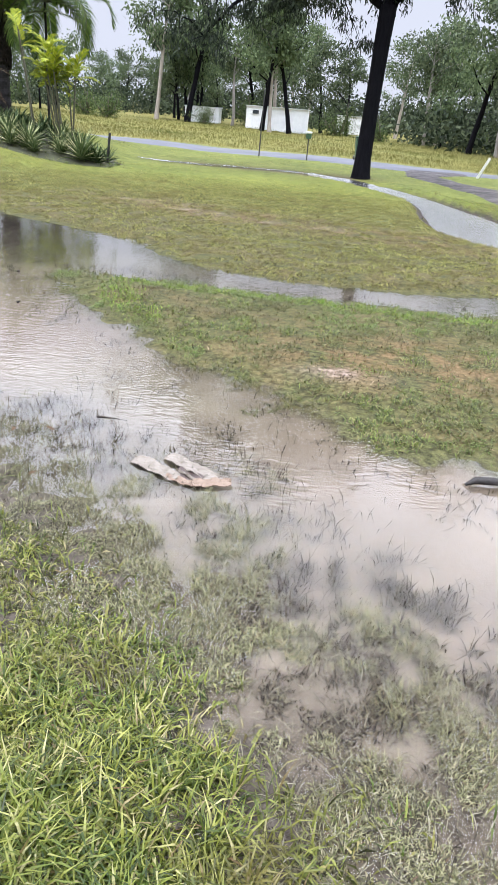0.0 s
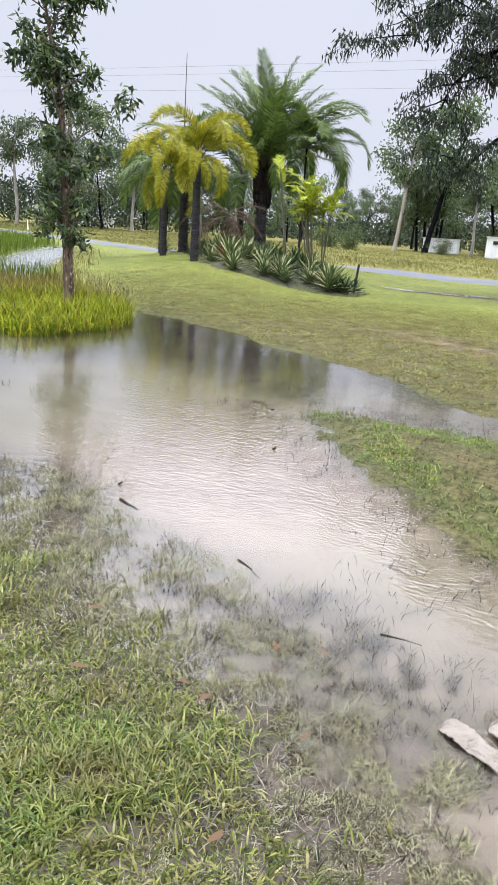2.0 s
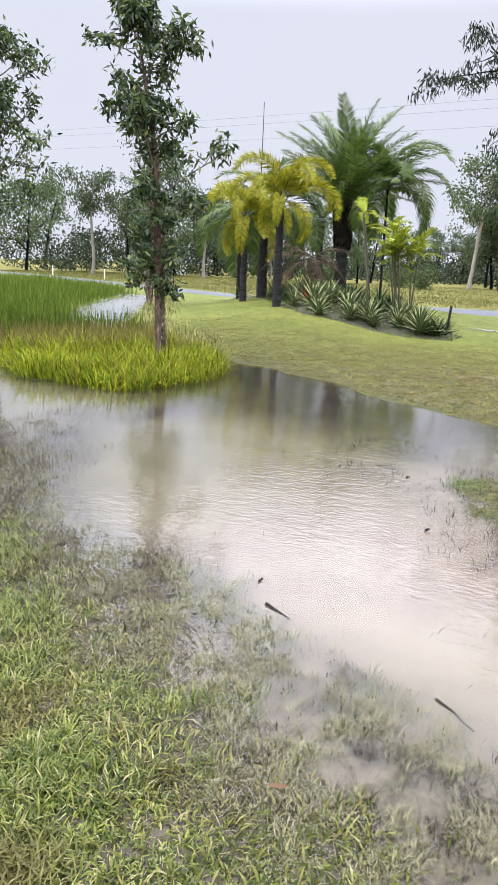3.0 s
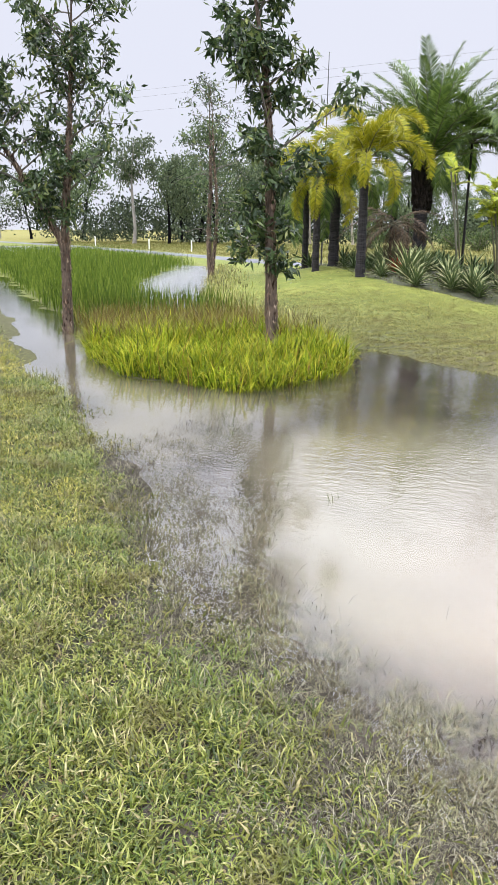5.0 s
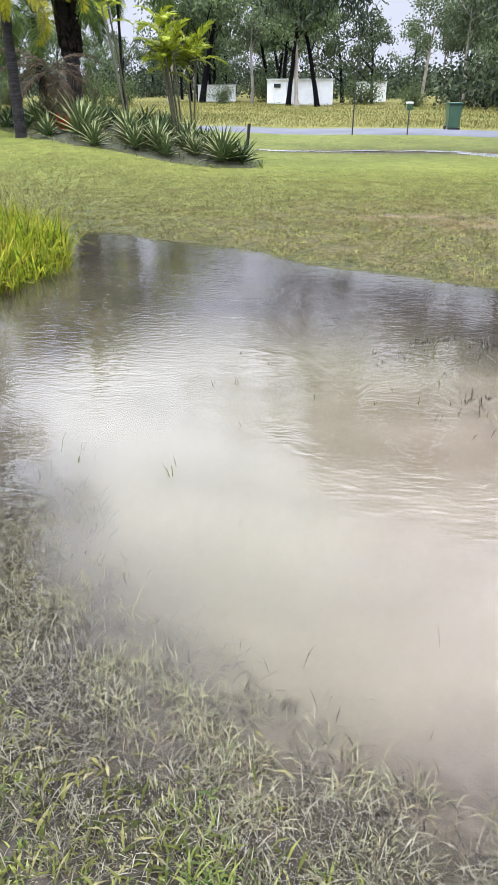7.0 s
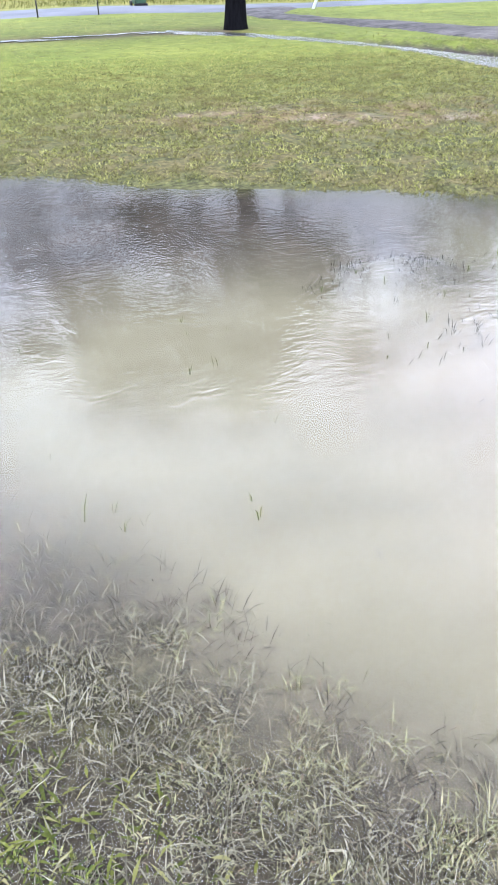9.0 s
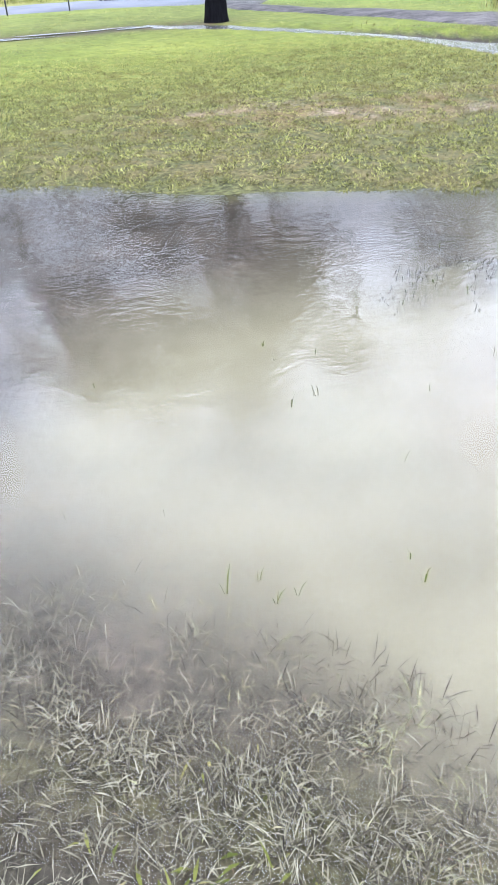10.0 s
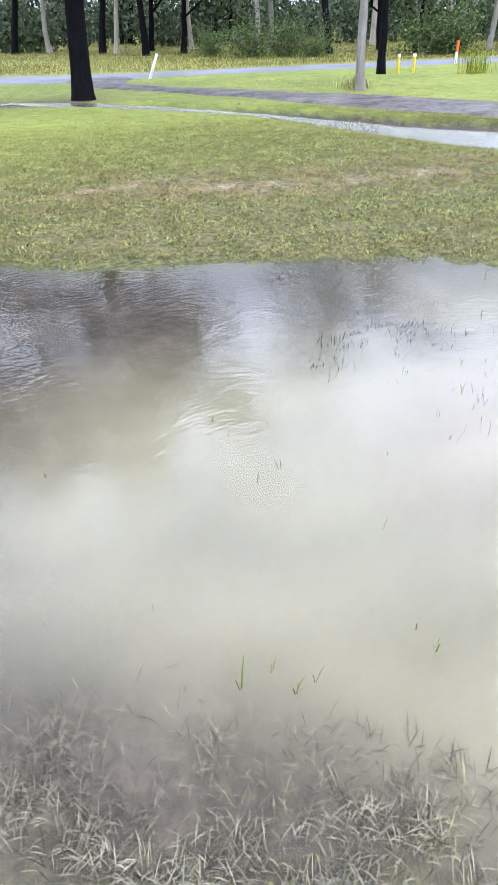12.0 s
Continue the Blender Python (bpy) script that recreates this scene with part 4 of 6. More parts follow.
def big_dark_tree():
    """The large dark tree on the lawn: leaning bole that forks, a long limb towards the palms, drooping foliage."""
    rng = np.random.RandomState(77)
    ob = thing("large_tree", 1.2, 24.05, "large black-barked tree with drooping dark foliage on the lawn", "tree")
    wood, ends = Build(), []
    bole = np.array([(0, 0, -0.15), (0.0, 0, 0.12), (0.01, 0, 0.6), (0.04, 0, 1.6), (0.08, 0.0, 2.8), (0.12, 0, 3.8), (0.16, 0, 4.6)])
    wood.tube(bole, [0.36, 0.29, 0.245, 0.225, 0.215, 0.23, 0.25], 14, rng, 0.04)
    mains = [  # first point, way, length, thickness, droop
        ((0.16, 0, 4.4), (-0.10, 0.1, 1.0), 5.2, 0.19, 0.0), ((0.24, 0, 4.4), (0.55, -0.1, 1.0), 5.0, 0.18, 0.0), ((0.5, 0, 5.6), (1.0, 0.3, 0.5), 4.6, 0.10, -0.04),
        ((0.2, 0, 6.0), (-0.5, 1.0, 0.6), 4.5, 0.10, -0.03), ((0.4, 0, 5.6), (0.2, -1.0, 0.7), 3.6, 0.09, -0.04), ((0.9, 0, 7.0), (0.9, 0.6, 0.8), 4.2, 0.09, -0.03),
        ((0.1, 0, 7.6), (-0.6, 0.1, 1.0), 4.6, 0.10, 0.0), ((0.6, 0, 7.8), (0.6, 0.3, 1.0), 4.2, 0.10, 0.0), ((-0.4, 0, 8.4), (-1.0, -0.3, 0.55), 5.2, 0.09, 0.0),
        ((0.8, 0, 8.2), (1.0, -0.2, 0.5), 4.6, 0.09, 0.0), ((0.1, 0, 8.2), (-0.2, 1.0, 0.6), 4.2, 0.08, 0.0), ((0.2, 0, 8.0), (-0.3, -1.0, 0.7), 4.0, 0.08, 0.0),
        ((0.0, 0, 7.2), (-1.0, 0.25, 0.5), 5.6, 0.10, -0.02)]
    arms = [  # long arching limbs over the lawn towards the palms
        ([(0.1, 0, 4.5), (-0.87, 0, 5.35), (-2.0, -0.1, 5.5), (-3.0, -0.2, 5.15), (-4.15, -0.3, 4.3), (-5.0, -0.4, 3.5)], 0.12),
        ([(0.1, 0, 5.6), (-1.3, 0, 6.7), (-3.5, 0.1, 7.0), (-4.6, 0.2, 6.7), (-5.5, 0.2, 6.0), (-5.9, 0.2, 5.2)], 0.11),
        ([(0.05, 0, 6.2), (-2.5, -0.3, 8.2), (-4.2, -0.5, 8.5), (-5.6, -0.6, 8.1), (-6.4, -0.6, 7.4), (-6.7, -0.6, 6.7)], 0.11)]
    limbs_ = [(wander(rng, s, way, length, 10, 0.10, droop), length, thick) for s, way, length, thick, droop in mains]
    for pts, thick in arms:
        pts, k = np.array(pts), np.linspace(0, len(pts) - 1, 16)
        line = np.stack([np.interp(k, np.arange(len(pts)), pts[:, i]) for i in range(3)], 1)
        line[1:-1] = (line[:-2] + 2 * line[1:-1] + line[2:]) / 4 + rng.normal(0, 0.05, (14, 3))
        limbs_.append((line, 7.0, thick))
    for limb, length, thick in limbs_:
        wood.tube(limb, np.linspace(thick, thick * 0.22, len(limb)), 8, rng, 0.06)
        for j in range(int(4 + length * 2.2)):
            q = limb[rng.randint(3, len(limb))]
            a = rng.uniform(0, math.tau)
            sub = wander(rng, q, (math.cos(a), math.sin(a), rng.uniform(-0.3, 0.7)), length * rng.uniform(0.16, 0.34), 6, 0.16, -0.10)
            wood.tube(sub, np.linspace(thick * 0.22, 0.008, 7), 5)
            for jj in range(5):
                p = sub[rng.randint(2, 7)]
                tw = wander(rng, p, (*rng.normal(0, 0.7, 2), 0.1), rng.uniform(0.5, 1.2), 4, 0.12, -0.28)
                wood.tube(tw, np.linspace(0.010, 0.003, 5), 3)
                ends += list(tw[1:])
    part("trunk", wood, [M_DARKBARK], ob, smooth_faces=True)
    crown = Build()
    leaf_cloud(crown, rng, np.array(ends), 80000, 0.12, 0.20, 0.042, 1.5)
    part("crown", crown, [F_DARK], ob)
    return ob


big_dark_tree()


def paperbark(seed, x, y, tall, label, lean, stems=1, leaf_count=2600, thick=0.085, start=0.30, wide=1.0, fork=0.0):
    """A young paperbark: slim flaky trunk, upswept branches, clusters of broad lance leaves."""
    rng = np.random.RandomState(seed)
    ob = thing("paperbark_tree", x, y, label, "tree", "young paperbark trees at the water")
    wood, clusters, branches, first = Build(), [], [], None
    for k in range(stems):
        if k and fork:
            stem = wander(rng, first[int(fork * 22)], (-0.55, -0.15, 1), tall * (1 - fork) * 0.95, 22, 0.030, 0.02)
        else:
            stem = wander(rng, (0.05 * k, 0, -0.2), (lean[0] + 0.12 * k, lean[1], 1), tall, 22, 0.035 if stems > 1 else 0.024)
        first = stem if first is None else first
        u = np.linspace(0, 1, 23)
        rad = thick * np.interp(u, [0, 0.05, 0.35, 0.7, 1], [1.5, 1.12, 0.85, 0.4, 0.06]) * (1 - 0.3 * k)
        wood.tube(stem, rad, 12, rng, 0.10)
        n = 640
        h = rng.uniform(0.02, 0.75, n)
        a = rng.uniform(0, math.tau, n)
        c = np.stack([np.interp(h, u, stem[:, i]) for i in range(3)], 1)
        r = np.interp(h, u, rad)[:, None]
        o = np.stack([np.cos(a), np.sin(a), 0 * a], 1)
        wood.leaves(c + o * r * 0.98, o * rng.uniform(0.05, 0.7, (n, 1)) + np.stack([0 * a, 0 * a, rng.choice([-1.0, 1.0], n)], 1), rng.uniform(0.03, 0.12, n), rng.uniform(0.012, 0.040, n), rng, mat=1, roll=o)
        low = start if not (k and fork) else 0.12
        for i in range(26):
            v = low + (0.97 - low) * (i / 25) ** 0.9
            s = np.array([np.interp(v, u, stem[:, i2]) for i2 in range(3)])
            az = i * 2.4 + rng.uniform(-0.5, 0.5)
            reach = wide * (0.34 + 0.70 * math.sin(math.pi * min(1, (v - low) / (1 - low) * 0.9 + 0.12))) * rng.choice([0.45, 0.7, 0.9, 1.25, 1.55])
            br = wander(rng, s, (math.cos(az) * 0.8, math.sin(az) * 0.8, rng.uniform(0.3, 1.2) - 0.7 * (1 - v) ** 2), reach, 6, 0.12, -0.03)
            twigs = Build()
            branches.append(twigs)
            twigs.tube(br, np.linspace(0.016, 0.004, 7) * (1.3 - 0.6 * v), 5)
            clusters += [br[3], br[5], br[6], br[6]]
            for j in range(3):
                tw = wander(rng, br[rng.randint(2, 6)], (*rng.normal(0, 0.7, 2), rng.uniform(-0.3, 0.8)), 0.16 + reach * 0.25, 4, 0.12, -0.06)
                twigs.tube(tw, np.linspace(0.006, 0.003, 5), 4)
                clusters += [tw[2], tw[3], tw[4], tw[4]]
    part("trunk", wood, [M_PAPER, M_FLAKE], ob, "flaking brown papery trunk", True)
    for twigs in branches:
        part("branch", twigs, [M_TWIG], ob, smooth_faces=True)
    crown = Build()
    leaf_cloud(crown, rng, np.array(clusters), leaf_count, 0.062, 0.135, 0.042, 0.45, 1.0)
    part("crown", crown, [F_PAPER], ob)
    return ob


paperbark(3, -7.62, 10.85, 5.4, "young paperbark with flaky tan trunk standing in bright rushes", (-0.020, 0.0), 1, 6600, 0.078, 0.24, 0.80)
paperbark(4, -11.55, 10.95, 5.7, "forked paperbark tree rooted at the water's edge", (0.012, 0.0), 2, 9600, 0.076, 0.42, 0.95, 0.30)
paperbark(6, -18.3, 24.6, 6.6, "thin twin-stemmed sapling beside the reed pool", (0.0, 0.0), 2, 2600, 0.09, 0.22, 1.2)


# ---- palms and the garden bed ----
def frond_mesh(name, seed, length, leaflet, pairs, arch, mat, stalk=M_CANE, droopy=0.5, width=0.035, bare=0.12, fluff=0.4):
    """One feather leaf along +x that rises and then arches down, with leaflets on both sides."""
    rng = np.random.RandomState(seed)
    b = Build()
    u = np.linspace(0, 1, 14)
    ang = arch[0] + (arch[1] - arch[0]) * u ** 1.25
    step = length / 13
    x = np.concatenate([[0], np.cumsum(np.cos(ang[:-1]) * step)])
    z = np.concatenate([[0], np.cumsum(np.sin(ang[:-1]) * step)])
    spine = np.stack([x, 0.03 * length * np.sin(u * 3), z], 1)
    b.tube(spine, np.interp(u, [0, 0.1, 1], [0.035, 0.018, 0.004]) * max(length / 2.4, 0.4), 5, mat=0)
    n = pairs
    v = np.linspace(bare, 1.0, n)
    base = np.stack([np.interp(v, u, spine[:, i]) for i in range(3)], 1)
    t = np.stack([np.cos(np.interp(v, u, ang)), 0 * v, np.sin(np.interp(v, u, ang))], 1)
    upv = np.stack([-t[:, 2], 0 * v, t[:, 0]], 1)
    size = leaflet * np.sin(np.pi * (0.12 + 0.80 * v)) ** 0.7
    for sgn in (-1.0, 1.0):
        lift = rng.uniform(-0.5, 0.8, n)[:, None] * fluff + 0.15
        way = t * (0.55 + 0.5 * v[:, None]) + np.array([[0, sgn, 0]]) + upv * lift
        way /= np.linalg.norm(way, axis=1, keepdims=True)
        L = (size * rng.uniform(0.85, 1.12, n))[:, None]
        mid = base + way * L * 0.5
        tip = mid + (way * 0.8 + np.array([[0, 0, -droopy]])) * L * 0.5
        s = t * width * 0.5
        q = np.stack([base - s * 0.5, base + s * 0.5, mid + s, mid - s, tip], 1).reshape(-1, 3)
        i = np.arange(n)[:, None] * 5
        b.add(q, i + [[0, 1, 2, 3]], i + [[3, 2, 4]], 1)
    return b.mesh(name, [stalk, mat])


def crown_of(ob, meshes, z, count_, rng, low, high, scale=(0.85, 1.15), label="", name="frond", off=(0, 0)):
    for i in range(count_):
        f = new(name, meshes[rng.randint(0, len(meshes))])
        f.parent = ob
        v = (i + 0.5) / count_
        f.matrix_local = pose(off[0], off[1], z + 0.12 * v, 0, -math.degrees(low + (high - low) * v) , i * 137.5 + rng.uniform(-20, 20)) @ Matrix.Scale(rng.uniform(*scale), 4)
        if label:
            tagged(f, label)


def palm(x, y, tall, thick, meshes, count_, low, high, label, seed, lean=(0, 0), boots=False, rings=M_PALMTRUNK, group="", scale=(0.85, 1.15), flabel=""):
    rng = np.random.RandomState(seed)
    ob = thing("palm_tree", x, y, label, "palm", group, z=bed_z(x, y))
    b = Build()
    u = np.linspace(0, 1, 40)
    path = np.stack([lean[0] * u**1.4, lean[1] * u**1.4, -0.1 + (tall + 0.1) * u], 1)
    ring = 1 + 0.05 * np.sign(np.sin(u * 40 * 1.6))
    b.tube(path, thick * np.interp(u, [0, 0.06, 0.3, 1], [1.4, 1.08, 1.0, 0.85]) * ring, 12, rng, 0.03)
    part("trunk", b, [rings], ob, smooth_faces=False)
    if boots:
        c = Build()
        n = 150
        h, a = rng.uniform(0.55, 1.02, n), rng.uniform(0, math.tau, n)
        o = np.stack([np.cos(a), np.sin(a), 0 * a], 1)
        s = np.stack([np.interp(h, u, path[:, i]) for i in range(3)], 1)
        for p, d, w in zip(s, o, h):
            c.tube(np.array([p + d * thick * 0.7, p + d * (thick + 0.13 * w) + (0, 0, 0.10), p + d * (thick + 0.24 * w * w) + (0, 0, 0.32)]), [0.07, 0.055, 0.02], 4)
        part("trunk_sheath", c, [M_BOOT], ob, "shaggy dark sheath of cut leaf bases")
    crown_of(ob, meshes, tall, count_, rng, low, high, scale, flabel, off=lean)
    return ob


date_fronds = [frond_mesh("frond", 100 + i, 4.3, 0.62, 100, (0.06, -0.45 - 0.25 * i), F_PALM, droopy=0.3, width=0.042, bare=0.16, fluff=0.7) for i in range(3)]
tall_fronds = [frond_mesh("frond", 105 + i, 3.0, 0.70, 90, (0.30, -1.9 - 0.15 * i), F_PALM, droopy=0.7, width=0.05) for i in range(3)]
gold_fronds = [frond_mesh("frond", 110 + i, 2.75, 0.46, 230, (0.15, -2.55 - 0.2 * i), F_GOLD, droopy=0.35, width=0.030, bare=0.18, fluff=1.9) for i in range(3)]
green_fronds = [frond_mesh("frond", 120 + i, 2.5, 0.60, 70, (0.1, -1.75 - 0.1 * i), F_PALM, droopy=0.6, width=0.045) for i in range(2)]
lime_fronds = [frond_mesh("frond", 130 + i, 0.95, 0.34, 22, (0.15, -0.9 - 0.2 * i), F_LIME, droopy=0.30, width=0.070) for i in range(3)]
dead_fronds = [frond_mesh("frond", 140 + i, 1.7, 0.36, 40, (-0.2, -1.5), F_DEAD, droopy=0.7, width=0.03) for i in range(2)]
palm(-11.2, 26.6, 2.95, 0.22, date_fronds, 46, 0.40, 1.55, "stout date palm with shaggy dark trunk and upright green fronds", 1, boots=True, scale=(0.66, 0.92))
palm(-10.0, 27.6, 4.0, 0.045, tall_fronds, 18, -0.3, 1.35, "green palm with arching drooping fronds", 2, scale=(0.8, 1.05), group="green palms")
gold = palm(-10.6, 20.5, 2.75, 0.12, gold_fronds, 9, 0.80, 1.50, "golden-fronded palm with dark ringed trunk", 3, group="golden palms", scale=(0.68, 0.88))
crown_of(gold, gold_fronds, 2.7, 3, np.random.RandomState(31), 0.15, 0.5, (0.6, 0.75))
gold = palm(-13.4, 23.4, 2.6, 0.11, gold_fronds, 9, 0.75, 1.45, "golden palm with yellowing drooping fronds", 4, group="golden palms", scale=(0.68, 0.88))
crown_of(gold, gold_fronds, 2.5, 4, np.random.RandomState(32), 0.1, 0.4, (0.7, 0.85))
palm(-13.7, 25.3, 3.2, 0.17, green_fronds, 14, -0.5, 1.3, "green palm with hanging fronds behind the golden palms", 5, group="green palms")
palm(-12.6, 27.8, 2.8, 0.13, green_fronds, 10, -0.3, 1.2, "green palm with low hanging fronds", 6, group="green palms")
palm(-16.0, 27.6, 3.1, 0.12, green_fronds, 12, -0.6, 1.1, "green palm at the back of the garden bed", 7, group="green palms")


def cane_palm(x, y, seed, canes, tall, label, fronds=6, tops=lime_fronds, spread_=0.35, leanx=0.0):
    rng = np.random.RandomState(seed)
    ob = thing("cane_palm", x, y, label, "palm", "cane palms", z=bed_z(x, y))
    for i in range(canes):
        a = rng.uniform(0, math.tau)
        h = tall * rng.uniform(0.58, 1.05)
        top = np.array([math.cos(a) * spread_ * rng.uniform(0.3, 1.3) + leanx, math.sin(a) * spread_, h])
        u = np.linspace(0, 1, 14)[:, None]
        path = np.concatenate([top[None, :2] * u**1.2 + 0.24 * np.array([[math.cos(a), math.sin(a)]]) * (1 - u), h * u - 0.05], 1)
        b = Build()
        b.tube(path, 0.021 * (1 + 0.12 * (np.arange(14) % 2)), 6)
        part("cane", b, [M_CANE], ob)
        crown_of(ob, tops, h - 0.05, fronds, rng, 0.1, 1.4, (0.5, 0.8), "bright lime-yellow feather frond", off=(path[-1, 0], path[-1, 1]))
    return ob


cane_palm(-7.0, 20.9, 21, 9, 2.35, "clump of cane palms with lime-yellow fronds in the bed", 6, spread_=0.42, leanx=-0.1)
cane_palm(-9.0, 23.3, 22, 3, 2.8, "thin leaning canes with few green fronds", 2, lime_fronds, 0.9, -0.6)
dead = thing("dead_frond_heap", -10.4, 22.2, "heap of brown dead palm fronds under the palms", "dead fronds", z=bed_z(-10.4, 22.2))
crown_of(dead, dead_fronds, 1.15, 18, np.random.RandomState(9), -0.5, 0.9, (0.7, 1.0))


def rosette(kind_, seed, leaves, length, width, mats, label, category, group, up=(0.15, 1.35)):
    """A rosette of stiff, channelled sword leaves, each with paler edges."""
    rng = np.random.RandomState(seed)
    b = Build()
    u = np.linspace(0, 1, 6)
    w = width * np.array([0.75, 1.0, 0.95, 0.75, 0.42, 0.02])
    x, z = length * u, -0.10 * length * u**2.2
    rows = [np.stack([x, s * w * 0.5, z + (abs(s) ** 1.5) * w * 0.28], 1) for s in (-1.0, -0.48, 0.0, 0.48, 1.0)]
    v = np.stack(rows, 1)
    under = v[:, 2:3] - np.array([0, 0, 0.012]) * (1 - u[:, None, None])
    pts = np.concatenate([v, under], 1).reshape(-1, 3)
    for i in range(5):
        o = i * 6
        for c, mt in ((0, 1), (1, 0), (2, 0), (3, 1)):
            b.add(pts[[o + c, o + c + 1, o + 6 + c + 1, o + 6 + c]], [[0, 1, 2, 3]], None, mt)
        b.add(pts[[o + 4, o + 5, o + 11, o + 10]], [[0, 1, 2, 3]], None, 0)
        b.add(pts[[o + 5, o + 0, o + 6, o + 11]], [[0, 1, 2, 3]], None, 0)
    me = b.mesh("leaf", mats)
    ob = new(kind_)
    tagged(ob, label, category, group)
    for i in range(leaves):
        f = new("leaf", me)
        f.parent = ob
        e = up[0] + (up[1] - up[0]) * (i / leaves) ** 0.8
        f.matrix_local = pose(0, 0, 0.06 + 0.14 * length * i / leaves, rng.uniform(-8, 8), -math.degrees(e), i * 137.5 + rng.uniform(-8, 8)) @ Matrix.Scale(rng.uniform(0.75, 1.1), 4)
    return ob


ag = rosette("agave", 51, 46, 0.72, 0.066, [F_AGAVE, F_CREAM], "variegated agave with cream-edged sword leaves in the bed", "agave", "agaves of the bed")
st = rosette("strap_plant", 52, 24, 0.80, 0.075, [F_STRAP, F_AGAVE], "dark green strap-leaved plant in the mulch", "plant", "strap plants of the bed", (0.1, 1.2))
br_ = rosette("bromeliad", 53, 26, 0.45, 0.07, [F_RED, F_RED], "red-leaved bromeliad under the palms", "bromeliad", "bromeliads", (0.2, 1.2))


def bed_pose(x, y, turn, s):
    return Matrix.LocRotScale((x, y, bed_z(x, y)), Euler((0, 0, radians(turn))), (s, s, s))


ag.matrix_basis = bed_pose(-8.8, 19.15, 0, 1.12)
for i, (x, y, s) in enumerate([(-8.32, 18.4, 0.48), (-7.85, 19.24, 0.55), (-7.19, 18.9, 0.57), (-7.6, 18.7, 0.46), (-6.98, 18.7, 0.41), (-5.9, 19.0, 0.66), (-9.86, 20.14, 0.46), (-6.46, 19.08, 0.39), (-6.76, 20.02, 0.57)]):
    copy_thing(ag, bed_pose(x, y, 47 * i, s * 1.35))
st.matrix_basis = bed_pose(-14.1, 27.0, 0, 0.9)
for i, (x, y, s) in enumerate([(-15.41, 26.87, 1.1), (-12.09, 23.4, 0.83), (-9.07, 21.55, 0.92), (-6.76, 21.93, 0.83), (-7.56, 21.49, 1.01), (-8.36, 21.03, 0.92), (-6.46, 20.73, 0.83), (-7.48, 20.32, 0.92), (-9.31, 22.36, 0.92), (-12.96, 24.6, 0.74), (-8.21, 22.47, 1.01), (-6.15, 20.17, 0.64)]):
    copy_thing(st, bed_pose(x, y, 61 * i, s * 0.85))
bed_rng = np.random.RandomState(14)
placed = 0
while placed < 60:
    x, y = bed_rng.uniform(-16, -5.4), bed_rng.uniform(18.6, 28)
    if signed(BED, np.array(x), np.array(y)) > 0.35:
        copy_thing(st if placed % 3 else ag, bed_pose(x, y, bed_rng.uniform(0, 360), bed_rng.uniform(0.5, 0.85)))
        placed += 1
br_.matrix_basis = bed_pose(-9.55, 20.4, 0, 0.9)
for i, (x, y, s) in enumerate([(-9.23, 20.0, 0.74)]):
    copy_thing(br_, bed_pose(x, y, 33 * i, s))


# ---- made things along the road ----
M_WHITE = surface("white_sheet_metal", (0.62, 0.64, 0.66), (0.80, 0.81, 0.82), 2, 0.45, 0, 0.15, 30)
M_ROOF = surface("pale_roof_sheet", (0.50, 0.53, 0.56), (0.66, 0.69, 0.72), 2, 0.4, 0.2, 0.15, 30)
M_GLASS = surface("dark_window_glass", (0.02, 0.025, 0.03), (0.05, 0.06, 0.07), 2, 0.08, 0, 0.0)
M_BIN = surface("green_bin_plastic", (0.036, 0.080, 0.045), (0.056, 0.116, 0.070), 3, 0.38, 0, 0.1, 40)
M_LID = surface("dark_green_plastic", (0.012, 0.05, 0.028), (0.022, 0.075, 0.042), 3, 0.4, 0, 0.1, 40)
M_BLACK = surface("black_plastic", (0.008, 0.008, 0.009), (0.022, 0.022, 0.024), 5, 0.45, 0, 0.1)
M_STEEL = surface("weathered_steel", (0.030, 0.030, 0.034), (0.085, 0.082, 0.080), 8, 0.5, 0.6, 0.2)
M_YELLOW = surface("yellow_paint", (0.48, 0.36, 0.02), (0.66, 0.50, 0.05), 6, 0.5, 0, 0.1)
M_ORANGE = surface("orange_red_paint", (0.42, 0.075, 0.015), (0.58, 0.13, 0.03), 6, 0.5, 0, 0.1)
M_POST = surface("white_post_paint", (0.52, 0.53, 0.50), (0.74, 0.74, 0.70), 5, 0.55, 0, 0.15)
M_CARDTAN = surface("wet_tan_card", (0.115, 0.075, 0.048), (0.175, 0.122, 0.085), 14, 0.6, 0, 0.25, 60)
M_CARD = surface("soggy_cardboard", (0.115, 0.094, 0.070), (0.178, 0.156, 0.128), 14, 0.6, 0, 0.25, 60)
M_CARDIN = surface("torn_pink_card", (0.020, 0.013, 0.010), (0.085, 0.055, 0.046), 16, 0.7, 0, 0.4, 60)
M_LEAFDRY = foliage("fallen_leaves", [(0.0, (0.045, 0.020, 0.012)), (0.5, (0.11, 0.060, 0.034)), (1.0, (0.15, 0.13, 0.065))], 0.5)
M_STICK = surface("wet_dark_stick", (0.006, 0.005, 0.004), (0.022, 0.017, 0.014), 12, 0.6, 0, 0.5, spec=0.2)
M_STONE = surface("dark_wet_stone", (0.010, 0.009, 0.008), (0.035, 0.03, 0.028), 9, 0.5, 0, 0.6, spec=0.25)


